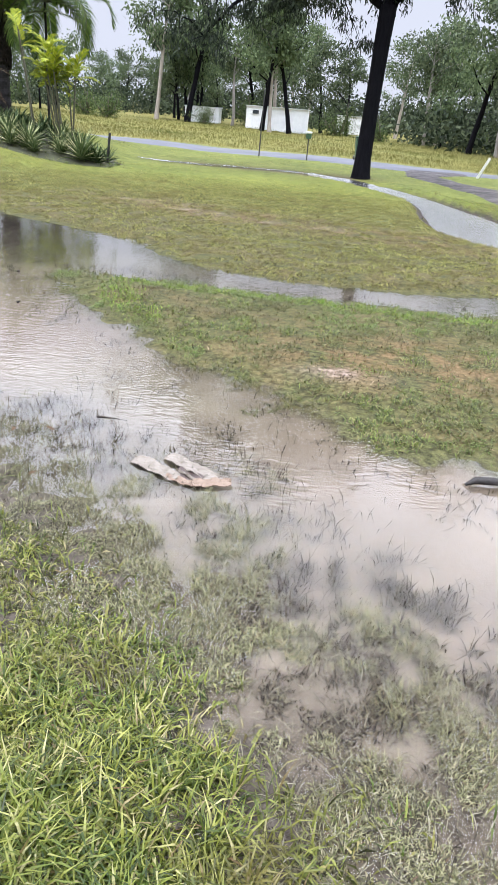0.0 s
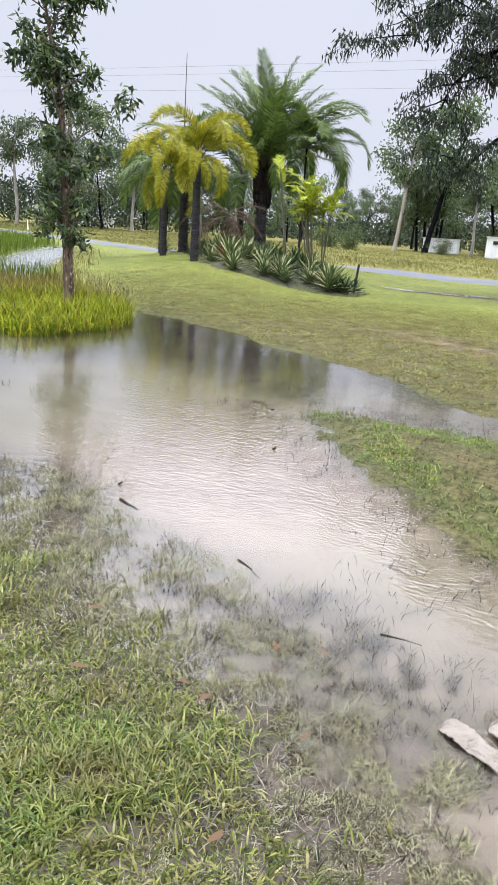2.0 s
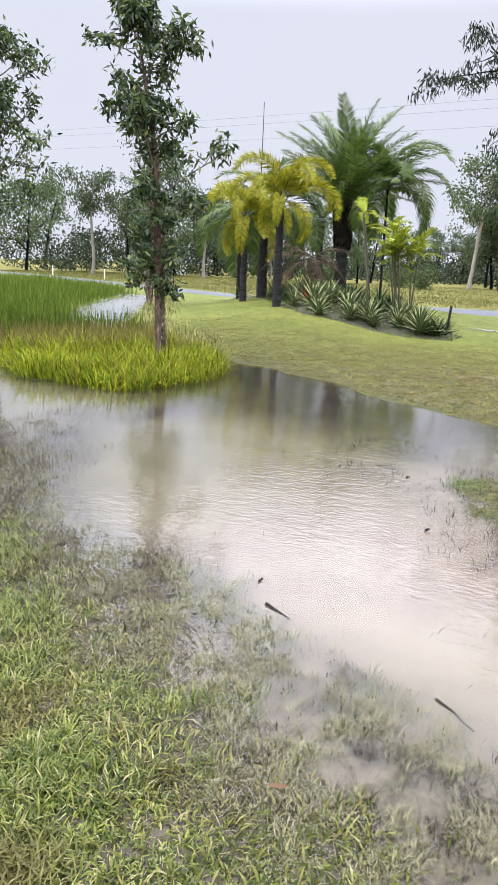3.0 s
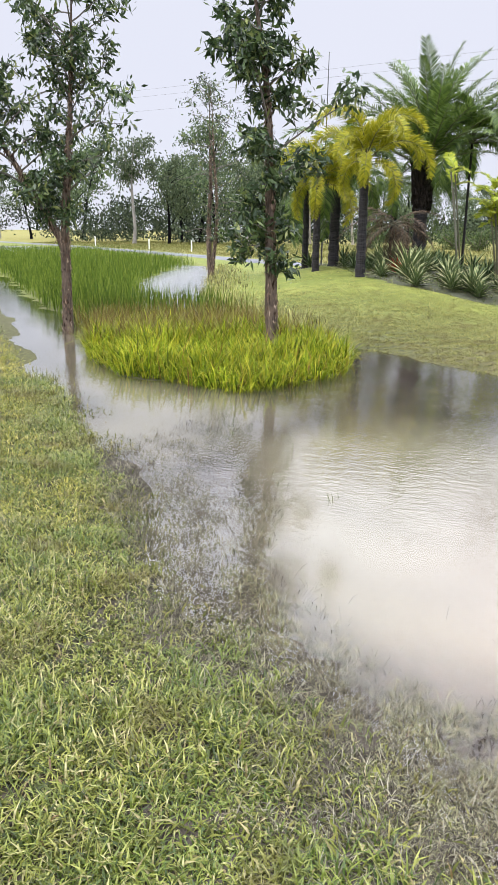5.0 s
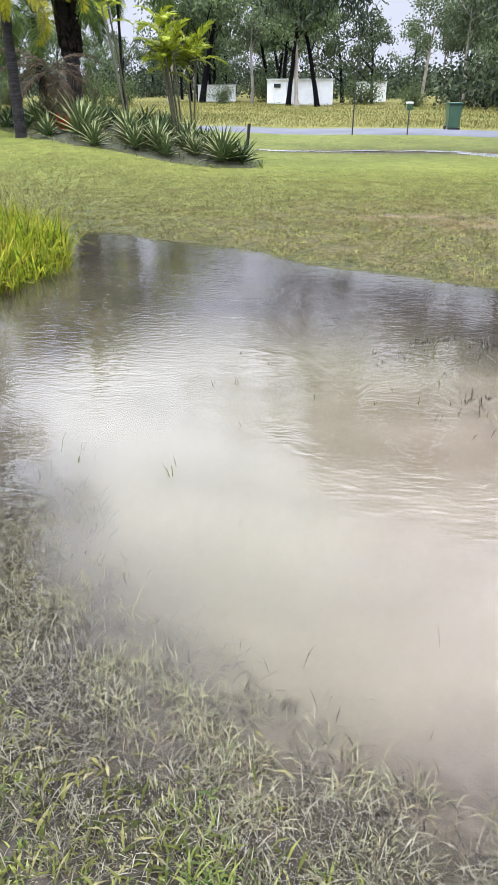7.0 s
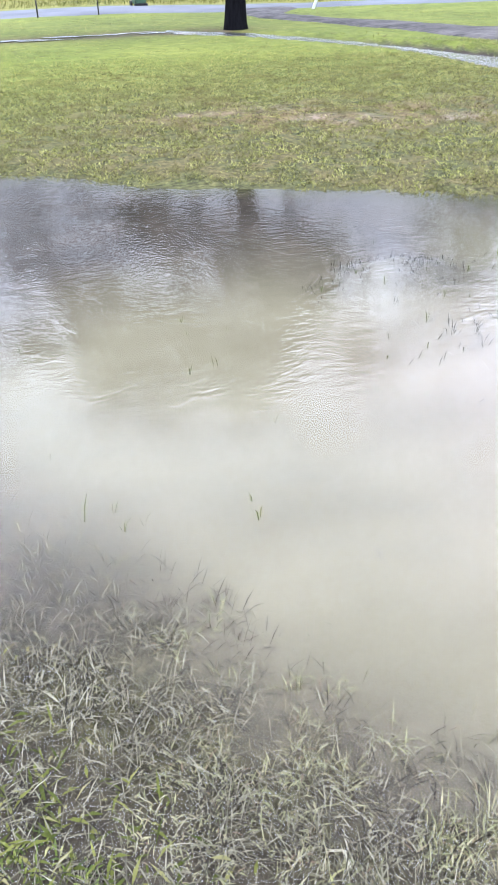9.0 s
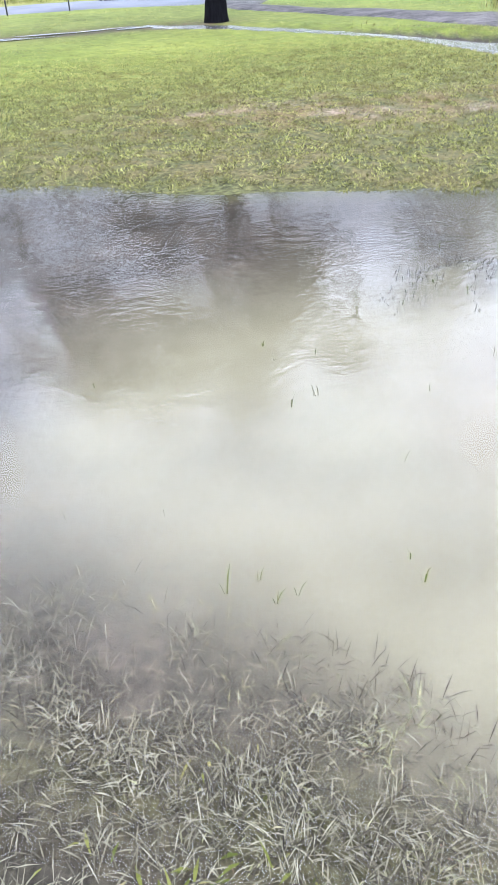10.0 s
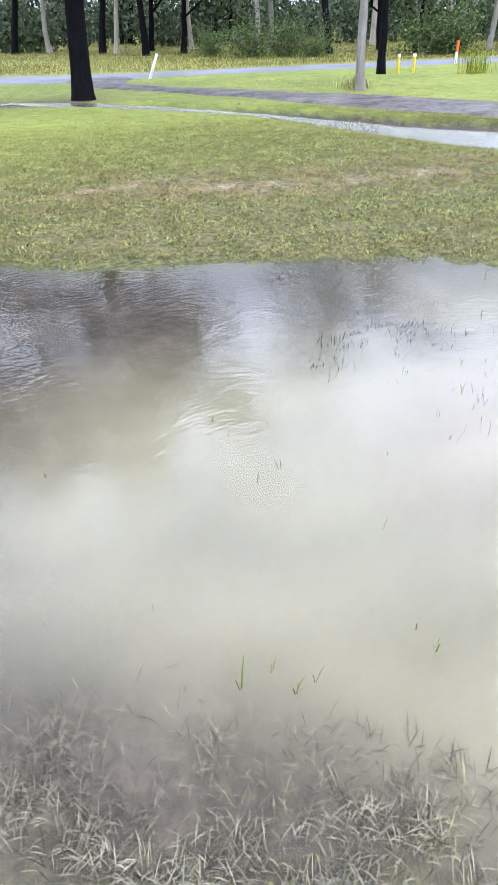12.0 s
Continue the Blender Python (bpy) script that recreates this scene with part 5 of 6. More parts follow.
def rounded(x0, y0, z0, x1, y1, z1, r=0.02, taper=1.0):
    """A bevelled box, narrower at its foot by taper."""
    bm = bmesh.new()
    bmesh.ops.create_cube(bm, size=1.0)
    for v in bm.verts:
        t = taper if v.co.z < 0 else 1.0
        v.co = Vector(((x0 + x1) / 2 + v.co.x * (x1 - x0) * t, (y0 + y1) / 2 + v.co.y * (y1 - y0) * t, (z0 + z1) / 2 + v.co.z * (z1 - z0)))
    bmesh.ops.bevel(bm, geom=bm.edges[:], offset=r, segments=2, affect="EDGES")
    return bm


def bpart(name, bm, mat, parent, label=""):
    me = bpy.data.meshes.new(name)
    bm.to_mesh(me)
    bm.free()
    me.materials.append(mat)
    ob = new(name, me)
    ob.parent = parent
    return tagged(ob, label)


def shed(x, y, wide, deep, tall, label, window=True, turn=0.0):
    ob = thing("shed", x, y, label, "shed", turn=turn)
    n = int(wide / 0.12)
    b = Build()
    for side, (y0, sgn) in enumerate(((0.0, -1), (deep, 1))):
        xs = np.repeat(np.linspace(-wide / 2, wide / 2, n + 1), 2)[1:-1]
        ys = y0 + sgn * 0.025 * (np.arange(len(xs)) // 2 % 2)
        lo, hi = np.stack([xs, ys, 0 * xs - 0.1], 1), np.stack([xs, ys, 0 * xs + tall], 1)
        k = len(xs)
        i = np.arange(k - 1)
        b.add(np.concatenate([lo, hi]), np.stack([i, i + 1, i + 1 + k, i + k], 1))
    b.box(-wide / 2 - 0.02, -0.02, -0.1, -wide / 2 + 0.05, deep + 0.02, tall)
    b.box(wide / 2 - 0.05, -0.02, -0.1, wide / 2 + 0.02, deep + 0.02, tall)
    part("wall", b, [M_WHITE], ob)
    r = Build()
    r.box(-wide / 2 - 0.12, -0.14, tall, wide / 2 + 0.12, deep + 0.14, tall + 0.07)
    part("roof", r, [M_ROOF], ob, "pale flat sheet roof with small overhang")
    if window:
        w = part("window", Build().box(-wide / 2 + 0.55, -0.07, tall * 0.66, -wide / 2 + 1.25, -0.035, tall * 0.86), [M_WHITE], ob)
        part("pane", Build().box(-wide / 2 + 0.60, -0.085, tall * 0.68, -wide / 2 + 1.20, -0.072, tall * 0.84), [M_GLASS], w)
        part("door", Build().box(-wide / 2 + 1.7, -0.07, 0, -wide / 2 + 2.45, -0.035, tall * 0.9), [M_ROOF], ob)
    return ob


shed(-6.05, 76.2, 5.9, 2.5, 2.05, "long white metal shed in the meadow behind trees", True, 0)
shed(-14.6, 83, 3.6, 3, 1.5, "low pale shed half hidden by long grass", False, 4)
shed(1.2, 92, 3.2, 2.5, 1.9, "small grey shed among the far trees", False, -6)
shed(-66, 92, 5, 3, 1.3, "low white shed far across the meadow", False, 30)

bin_ = thing("wheelie_bin", 1.40, 36.6, "green wheelie bin with dark lid standing at the roadside", "bin", turn=4)
bpart("body", rounded(-0.27, -0.33, 0.10, 0.27, 0.33, 0.96, 0.03, 0.80), M_BIN, bin_)
bpart("lid", rounded(-0.30, -0.37, 0.965, 0.30, 0.37, 1.04, 0.025), M_LID, bin_, "dark green lid")
bpart("handle", rounded(-0.24, 0.36, 0.90, 0.24, 0.42, 0.94, 0.012), M_LID, bin_)
for sx in (-1, 1):
    wb = Build()
    a = np.linspace(0, math.tau, 17)[:-1]
    for r0, x0, x1, mt in ((0.10, 0.22, 0.29, 0),):
        ring = np.stack([0 * a, np.cos(a) * r0, np.sin(a) * r0 + 0.10], 1)
        va, vb = ring + [sx * x0, 0.24, 0], ring + [sx * x1, 0.24, 0]
        i = np.arange(16)
        wb.add(np.concatenate([va, vb, [[sx * x0, 0.24, 0.10]], [[sx * x1, 0.24, 0.10]]]), np.stack([i, (i + 1) % 16, (i + 1) % 16 + 16, i + 16], 1),
               np.concatenate([np.stack([i, (i + 1) % 16, 0 * i + 32], 1), np.stack([i + 16, (i + 1) % 16 + 16, 0 * i + 33], 1)]))
    part("wheel", wb, [M_BLACK], bin_, "black rubber wheel")
bpart("foot", rounded(-0.26, -0.30, 0.0, 0.26, -0.18, 0.11, 0.015), M_BLACK, bin_)

lb = thing("letterbox", -0.86, 32.3, "small pale letterbox on a thin dark post", "letterbox")
part("post", Build().tube(np.array([(0, 0, -0.1), (0, 0, 0.45), (0, 0, 0.86)]), [0.022, 0.022, 0.022], 8), [M_STEEL], lb)
bpart("box", rounded(-0.11, -0.16, 0.82, 0.11, 0.16, 1.02, 0.02), M_BIN, lb, "green metal box")
bpart("roof", rounded(-0.125, -0.175, 1.02, 0.125, 0.175, 1.09, 0.02, 1.0), M_WHITE, lb, "white cap")

pole = thing("thin_pole", -2.84, 32.2, "thin dark steel pole standing at the road verge", "pole")
part("shaft", Build().tube(np.array([(0, 0, -0.2), (0.02, 0, 1.0), (0.05, 0, 2.45)]), [0.025, 0.024, 0.020], 8), [M_STEEL], pole)
part("cap", Build().tube(np.array([(0.05, 0, 2.44), (0.05, 0, 2.5)]), [0.03, 0.03], 8), [M_STEEL], pole)

stake = thing("star_picket", -5.55, 20.0, "short leaning black steel picket at the bed's tip", "stake")
for ang in (90, 210, 330):
    c, s = math.cos(radians(ang)), math.sin(radians(ang))
    b = Build()
    for k in range(1):
        lo = np.array([(0, 0, -0.2), (c * 0.035, s * 0.035, -0.2), (c * 0.035 - s * 0.008, s * 0.035 + c * 0.008, -0.2), (-s * 0.008, c * 0.008, -0.2)])
        hi = lo + [0.10, 0, 0.98]
        b.add(np.concatenate([lo, hi]), [(0, 1, 5, 4), (1, 2, 6, 5), (2, 3, 7, 6), (3, 0, 4, 7), (4, 5, 6, 7)])
    part("flange", b, [M_BLACK], stake)


def marker(x, y, tall, width, mat, label, lean=0.0, name="marker_post", bands=(), group=""):
    ob = thing(name, x, y, label, "post", group)
    ob.rotation_euler = (0, radians(lean), 0)
    bpart("shaft", rounded(-width / 2, -0.03, -0.1, width / 2, 0.03, tall, 0.012), mat, ob)
    for z0, z1, m in bands:
        bpart("band", rounded(-width / 2 - 0.004, -0.034, z0, width / 2 + 0.004, 0.034, z1, 0.006), m, ob, "reflective band")
    return ob


marker(5.65, 29.6, 0.80, 0.085, M_POST, "white guide post leaning by the road", 24)
marker(12.55, 25.2, 0.55, 0.09, M_YELLOW, "short yellow marker post beside the dark tree", 0, bands=((0.47, 0.57, M_POST),), group="yellow posts")
marker(13.0, 24.95, 0.55, 0.09, M_YELLOW, "short yellow marker post with pale band", 0, bands=((0.47, 0.57, M_POST),), group="yellow posts")
marker(17.7, 27.6, 0.78, 0.10, M_POST, "white marker post with orange-red top", 3, bands=((0.40, 0.79, M_ORANGE),))
marker(16.3, 31.5, 0.75, 0.08, M_YELLOW, "thin yellow post beyond the road", 0, group="yellow posts")
for x, y, s in ((-44, 52, 0.9), (-56, 58, 1.0), (-38, 50, 0.9)):
    marker(x, y, s, 0.10, M_POST, "white fence post in the long meadow grass", 0, "meadow_post", group="meadow posts")

tree = gum_tree("grey_tree", 61, 9, 0.115, M_GREYBARK, F_GUM, "grey smooth-trunked gum tree on the verge", 3600, 0.22, 0.06, bole=0.42, wide=0.28, limbs=7)
place(tree, 7.2, 20.7, 30, 1.0)
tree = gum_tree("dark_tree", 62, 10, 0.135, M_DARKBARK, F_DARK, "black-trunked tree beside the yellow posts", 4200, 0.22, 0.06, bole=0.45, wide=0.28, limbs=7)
place(tree, 12.0, 25.4, 0, 1.0)

mast = thing("antenna_mast", -16.6, 30.2, "thin tall mast rising behind the palms", "mast")
part("shaft", Build().tube(np.array([(0, 0, -0.2), (0, 0, 4), (0.03, 0, 8.2)]), [0.035, 0.03, 0.012], 6), [M_STEEL], mast)


def wire(y0, z0, y1, z1, sag, label):
    u = np.linspace(0, 1, 41)
    p = np.stack([-130 + 260 * u, y0 + (y1 - y0) * u, z0 + (z1 - z0) * u - sag * 4 * u * (1 - u)], 1)
    return tagged(new("power_line", Build().tube(p, np.full(41, 0.006), 4).mesh("power_line", [M_STEEL])), label, "power line", "overhead wires")


wire(57, 15.0, 39, 12.2, 2.6, "thin dark overhead power line across the grey sky")
wire(57.5, 15.6, 39.5, 12.8, 2.6, "thin dark overhead power line across the grey sky")
wire(57, 13.9, 39, 11.3, 2.6, "thin dark overhead power line across the grey sky")

# ---- litter in the shallows ----
card = thing("cardboard_scrap", -0.03, 3.32, "torn soggy cream cardboard scrap lying in shallow water", "cardboard", z=0.0)


def torn_strip(name, a, b, width, lift, mat, curl, seed, label=""):
    rng = np.random.RandomState(seed)
    n, m = 22, 7
    u, w = np.meshgrid(np.linspace(0, 1, n), np.linspace(-1, 1, m), indexing="ij")
    a, b = np.array(a), np.array(b)
    d = (b - a) / np.linalg.norm(b - a)
    s = np.array([-d[1], d[0]])
    edge = 1 + 0.05 * rng.normal(size=(n, 1)) * (np.abs(w) > 0.9) + 0.10 * np.sin(u * 5 + seed)
    taper = np.clip(np.minimum(u * 9 + 0.6, (1 - u) * 9 + 0.5), 0, 1)
    x = a[0] + (b - a)[0] * u + s[0] * w * width / 2 * edge * taper
    y = a[1] + (b - a)[1] * u + s[1] * w * width / 2 * edge * taper
    z = lift + curl * (w * 0.7 + 0.3) ** 2 + 0.004 * np.sin(u * 14 + w * 3 + seed) + 0.0012 * rng.normal(size=u.shape)
    top = np.stack([x, y, z], -1).reshape(-1, 3)
    i, j = np.meshgrid(np.arange(n - 1), np.arange(m - 1), indexing="ij")
    q = np.stack([i * m + j, (i + 1) * m + j, (i + 1) * m + j + 1, i * m + j + 1], -1).reshape(-1, 4)
    low = top - [0, 0, 0.004]
    rim = np.concatenate([np.arange(m), np.arange(1, n) * m + m - 1, (n - 1) * m + np.arange(m - 2, -1, -1), np.arange(n - 2, 0, -1) * m])
    r2 = np.roll(rim, -1)
    k = n * m
    sides = np.stack([rim, r2, r2 + k, rim + k], 1)
    b_ = Build().add(np.concatenate([top, low]), np.concatenate([q, q[:, ::-1] + k, sides]))
    return part(name, b_, [mat], card, label)


torn_strip("flap", (-0.265, 0.125), (-0.02, -0.035), 0.082, 0.008, M_CARD, 0.010, 1)
torn_strip("flap", (-0.115, 0.185), (0.165, -0.005), 0.072, 0.009, M_CARD, 0.014, 2)
torn_strip("flap", (0.06, -0.075), (0.235, -0.015), 0.062, 0.012, M_CARDTAN, 0.010, 3, "tan folded end")
torn_strip("flap", (-0.08, -0.02), (0.07, -0.075), 0.040, 0.007, M_CARDTAN, 0.006, 5, "tan torn edge")
torn_strip("lining", (-0.05, 0.06), (0.14, -0.05), 0.085, 0.003, M_CARDIN, 0.004, 4, "dark pinkish torn inner layer")
torn_strip("strip", (-0.03, 0.045), (0.10, -0.055), 0.012, 0.012, M_CARD, 0.004, 6, "thin curled paper strip")


def fallen_leaf(seed, size, label):
    rng = np.random.RandomState(seed)
    n = 9
    u = np.linspace(0, 1, n)
    w = size * 0.16 * np.sin(np.pi * np.clip(u, 0.02, 0.98)) ** 0.8
    bend = 0.10 * size * np.sin(u * 3 + seed)
    z = 0.012 + 0.10 * size * np.sin(u * math.pi) * rng.uniform(0.2, 0.9)
    rows = [np.stack([size * (u - 0.5), bend + s * w, z + abs(s) * 0.2 * w], 1) for s in (-1.0, 0.0, 1.0)]
    v = np.stack(rows, 1).reshape(-1, 3)
    i, j = np.meshgrid(np.arange(n - 1), np.arange(2), indexing="ij")
    q = np.stack([i * 3 + j, (i + 1) * 3 + j, (i + 1) * 3 + j + 1, i * 3 + j + 1], -1).reshape(-1, 4)
    return tagged(new("fallen_leaf", mesh_of("fallen_leaf", v, q, None, [M_LEAFDRY], smooth_faces=True)), label, "leaf", "fallen gum leaves")


LEAVES = [(-1.71, 3.42, 0.13, 40), (-0.95, 3.52, 0.11, 80), (-1.52, 3.05, 0.12, 10), (-1.04, 3.11, 0.11, 60), (-1.15, 3.16, 0.09, 20), (-0.78, 3.58, 0.11, 0), (-0.75, 2.61, 0.12, 85), (-1.05, 3.13, 0.10, 35), (-0.68, 3.10, 0.09, 50), (-0.96, 3.54, 0.09, 120)]
for i, (x, y, s, turn) in enumerate(LEAVES):
    lf = fallen_leaf(i + 3, s * 0.55, "single dry gum leaf lying on wet grass")
    lf.matrix_basis = pose(x, y, max(float(height(x, y)), 0.0) + 0.035, 6, 8, turn)


def stick(x, y, length, turn, r, label, up=0.0, z=None):
    rng = np.random.RandomState(int(abs(x * 1000) + abs(y * 100)) % 9999)
    p = wander(rng, (-length / 2, 0, 0), (1, 0, up), length, 8, 0.04)
    p[:, 2] = np.maximum(p[:, 2], -0.01)
    ob = tagged(new("stick", Build().tube(p, np.linspace(r, r * 0.55, 9), 7, rng, 0.12).mesh("stick", [M_STICK])), label, "stick", "sticks in the water")
    ob.matrix_basis = pose(x, y, max(float(height(x, y)), 0.0) + r * 0.5 if z is None else z, 0, 0, turn)
    return ob


stick(-2.27, 4.52, 0.17, -19, 0.010, "short dark stick floating in shallow water")
stick(-2.50, 4.77, 0.03, 75, 0.008, "stubby dark twig end poking from the water", 0.3)
stick(-1.98, 6.0, 0.03, 20, 0.010, "dark stub poking out of the water", 0.3)
stick(-2.45, 7.1, 0.03, 20, 0.008, "dark stub poking out of the water", 0.3)
stick(-1.35, 4.15, 0.20, -35, 0.005, "thin dark twig lying in the shallows")
stick(-0.55, 3.9, 0.17, 5, 0.004, "thin dark twig lying in the shallows")
st_ = Build().tube(np.array([(-0.14, 0, 0.0), (-0.09, 0.01, 0.02), (0, 0, 0.025), (0.09, -0.01, 0.02), (0.15, 0, 0.0)]), [0.008, 0.018, 0.022, 0.016, 0.006], 9, np.random.RandomState(2), 0.15)
tagged(new("dark_stone", st_.mesh("dark_stone", [M_STONE], True)), "dark wet lump of rock at the puddle's edge", "rock").matrix_basis = pose(1.47, 3.62, 0.005, 0, 0, 10)


def sprout(seed, label):
    rng = np.random.RandomState(seed)
    n = rng.randint(2, 5)
    me = blade_mesh("water_sprout", rng.normal(0, 0.012, n), rng.normal(0, 0.012, n), np.full(n, -0.03), np.full(n, 0.13), 0.008, 0.25, rng, F_ISLE)
    return tagged(new("water_sprout", me), label, "grass sprout", "grass sprouts in the water")


protos = [sprout(s, "few green grass blades poking out of the muddy water") for s in range(4)]
SPROUTS = [(-4.53, 6.44), (-4.54, 6.35), (-5.09, 6.54), (-4.97, 6.44), (-3.92, 7.25), (-4.36, 7.43), (-4.28, 6.87), (-3.6, 7.2), (-3.37, 7.23), (-3.49, 7.38), (-3.19, 8.0), (-3.27, 8.2), (-2.85, 7.67), (-3.22, 7.48), (-4.49, 7.39), (-4.39, 7.93), (-3.56, 8.03), (-4.98, 6.54), (-4.9, 6.45), (-4.4, 7.77), (-4.2, 7.75), (-6.2, 7.6), (-5.7, 7.1), (-5.9, 7.3), (-5.2, 7.9)]
extra = np.random.RandomState(44)
SPROUTS += [(extra.uniform(-3.4, -1.3), extra.uniform(6.9, 8.7)) for _ in range(22)]
for i, (x, y) in enumerate(SPROUTS):
    m = pose(x, y, 0, 0, 0, 77 * i) @ Matrix.Scale(0.45 + 0.35 * (i * 0.37 % 1), 4)
    if i < 4:
        protos[i].matrix_basis = m
    else:
        copy_thing(protos[i % 4], m)


# ---- grass, rushes and reeds ----
def turf(name, seed, n, box_, keep, length, width, lean, mat, label, category="grass", sink=0.004, curl=0.6, plain=False):
    rng = np.random.RandomState(seed)
    x, y = scatter(rng, n, *box_, keep)
    z = height(x, y) - sink
    L = length(x, y) if callable(length) else length
    return tagged(new(name, blade_mesh(name, x, y, z, L, width, lean, rng, mat, curl, plain)), label, category, kind="stuff")


def shore_turf(name, seed, n, x0, x1, low, high, keep, length, width, lean, mat, label, curl=0.7, plain=True):
    """Grass in a strip along the near shore line, from low to high metres out over the water."""
    rng = np.random.RandomState(seed)
    line = sorted(NEAR_SHORE)
    x = rng.uniform(x0, x1, n)
    y = np.interp(x, [p[0] for p in line], [p[1] for p in line]) + rng.uniform(low, high, n)
    k = keep(x, y) > rng.uniform(0, 1, n)
    x, y = x[k], y[k]
    z = height(x, y)
    return tagged(new(name, blade_mesh(name, x, y, z - 0.004, length(np.maximum(-z, 0)), width, lean, rng, mat, curl, plain)), label, "grass", kind="stuff")


def bank(x, y):
    return bank_distance(x, y)


def clumps(x, y, k, seed, lo=-0.4, hi=0.5):
    return smooth(lo, hi, ripple(x, y, k, seed))


def near_walk(x, y):
    """The stretch of bank that is passed most closely."""
    return smooth(1.8, 1.25, bank(x, y)) * smooth(-9.5, -8.0, x)


def tufts(x, y, size, seed, fill):
    """Uneven tufts of about that size in metres; fill: how much of the ground they take."""
    v = 0.55 * speckle(x, y, size, seed) + 0.30 * speckle(x + 0.37 * y, y - 0.37 * x, size * 2.7, seed + 1) + 0.15 * speckle(x, y, size * 0.5, seed + 2)
    c = 0.5 + 0.42 * (0.5 - fill)
    return smooth(c - 0.05, c + 0.06, v)


def in_flow(x, y):
    """Less grass where the silty stream runs, and none over the spit."""
    return (1 - 0.998 * smooth(-0.30, 0.10, signed(PLUME, x, y) + 0.15 * ripple(x, y, 4, 62))) * (signed(ISLAND, x, y) < -0.1)


def bank_keep(x, y):
    d, west = bank(x, y), smooth(-4.2, -5.2, x)
    ragged = 0.22 * ripple(x, y, 5, 41) + 0.12 * ripple(x, y, 15, 40)
    edge = smooth(-0.35 + 0.20 * west, 0.30 - 0.20 * west, d + ragged * (1 - 0.6 * west))
    return edge * near_walk(x, y) * (0.22 + 0.78 * tufts(x, y, 0.07, 43, 0.45 + 0.40 * np.maximum(west, smooth(0.0, 0.6, d))))


turf("bank_grass", 201, 1500000, (-9.5, 2.4, 0.2, 8.6), bank_keep,
     lambda x, y: 0.034 + 0.046 * clumps(x, y, 6, 42) + 0.05 * smooth(-1.4, 0.2, x) * smooth(2.1, 1.3, y), 0.0054, 0.80, F_NEAR, "lush uneven green and straw lawn grass on the bank", curl=0.9)
turf("bank_thatch", 210, 300000, (-9.5, 2.4, 0.2, 8.6), lambda x, y: smooth(-0.4, 0.25, bank(x, y) + 0.3 * ripple(x, y, 4, 39)) * near_walk(x, y), 0.065, 0.008, 1.35, F_THATCH, "low brown and straw thatch under the bank grass", plain=True)
turf("bank_straw", 218, 260000, (-12, -4.6, 3.6, 11), lambda x, y: smooth(0.05, 0.35, bank(x, y)) * smooth(3.2, 2.0, bank(x, y)) * smooth(-4.6, -6.4, x) * (0.15 + 0.85 * tufts(x, y, 0.10, 65, 0.55)), 0.062, 0.0060, 0.95, F_STRAW, "yellowing mown grass tips along the pond bank", plain=True)
turf("bank_lawn", 209, 60000, (-30, -4, 4.0, 20), lambda x, y: smooth(0.0, 0.2, bank(x, y)) * smooth(5, 3, bank(x, y)) * smooth(-5, -7, x), 0.06, 0.014, 0.9, F_NEAR, "mown bank grass running along the pond", plain=True)
turf("drowned_grass", 202, 1800000, (-8.5, 2.8, 0.8, 8.6), lambda x, y: smooth(-1.9, -0.9, bank(x, y) + 0.3 * ripple(x, y, 3, 44)) * smooth(0.40 - 0.25 * smooth(-4.2, -5.2, x), 0.0, bank(x, y)) * (0.22 + 0.78 * tufts(x, y, 0.09, 45, 0.5)) * (0.35 + 0.65 * smooth(-2.6, -3.6, x)) * smooth(-6.7, -6.0, x) * in_flow(x, y),
     0.068, 0.0030, 1.36, F_WET, "flattened straw-coloured grass drowned under shallow water", curl=0.2, plain=True)
shore_turf("flooded_sprigs", 224, 1200000, -5.6, 2.8, -0.7, 2.2, lambda x, y: smooth(-1.5, -0.3, bank(x, y) + 0.45 * ripple(x, y, 3, 60)) * smooth(0.5, 0.1, bank(x, y)) * tufts(x, y, 0.07, 61, 0.52 - 0.27 * smooth(-0.1, -1.1, bank(x, y))) * (0.35 + 0.65 * smooth(-4.2, -2.6, x)) * smooth(-5.6, -4.4, x) * in_flow(x, y),
           lambda deep: 0.024 + 1.45 * np.minimum(deep, 0.035), 0.0034, 0.80, F_SPRIG, "limp pale green and brown grass tufts breaking the shallow water", 0.8)
shore_turf("stubble", 203, 1000000, -4.6, 2.8, -0.4, 2.6, lambda x, y: smooth(-2.1, -1.2, bank(x, y) + 0.5 * ripple(x, y, 2.5, 46)) * smooth(0.3, -0.2, bank(x, y)) * 0.36 * tufts(x, y, 0.06, 47, 0.34) * (0.3 + 0.7 * smooth(0.35, 0.6, speckle(x, y, 0.30, 48))) * in_flow(x, y) * smooth(-4.6, -1.6, x),
           lambda deep: 0.016 + 1.4 * np.minimum(deep, 0.045), 0.0046, 0.75, F_STUB, "dark wet grass stubble standing in the water")
turf("spit_grass", 204, 260000, (-2.4, 4.5, 3.4, 7.7), lambda x, y: smooth(-0.22, 0.10, signed(ISLAND, x, y) + 0.22 * ripple(x, y, 6, 48)) * (0.05 + 0.95 * tufts(x, y, 0.10, 49, 0.5)) * (1 - 0.7 * dryness(x, y)) * (1 - 0.9 * bare_clay(x, y)), 0.046, 0.0062, 1.05, F_ISLE, "short mixed green and brown grass on the low spit", plain=True)
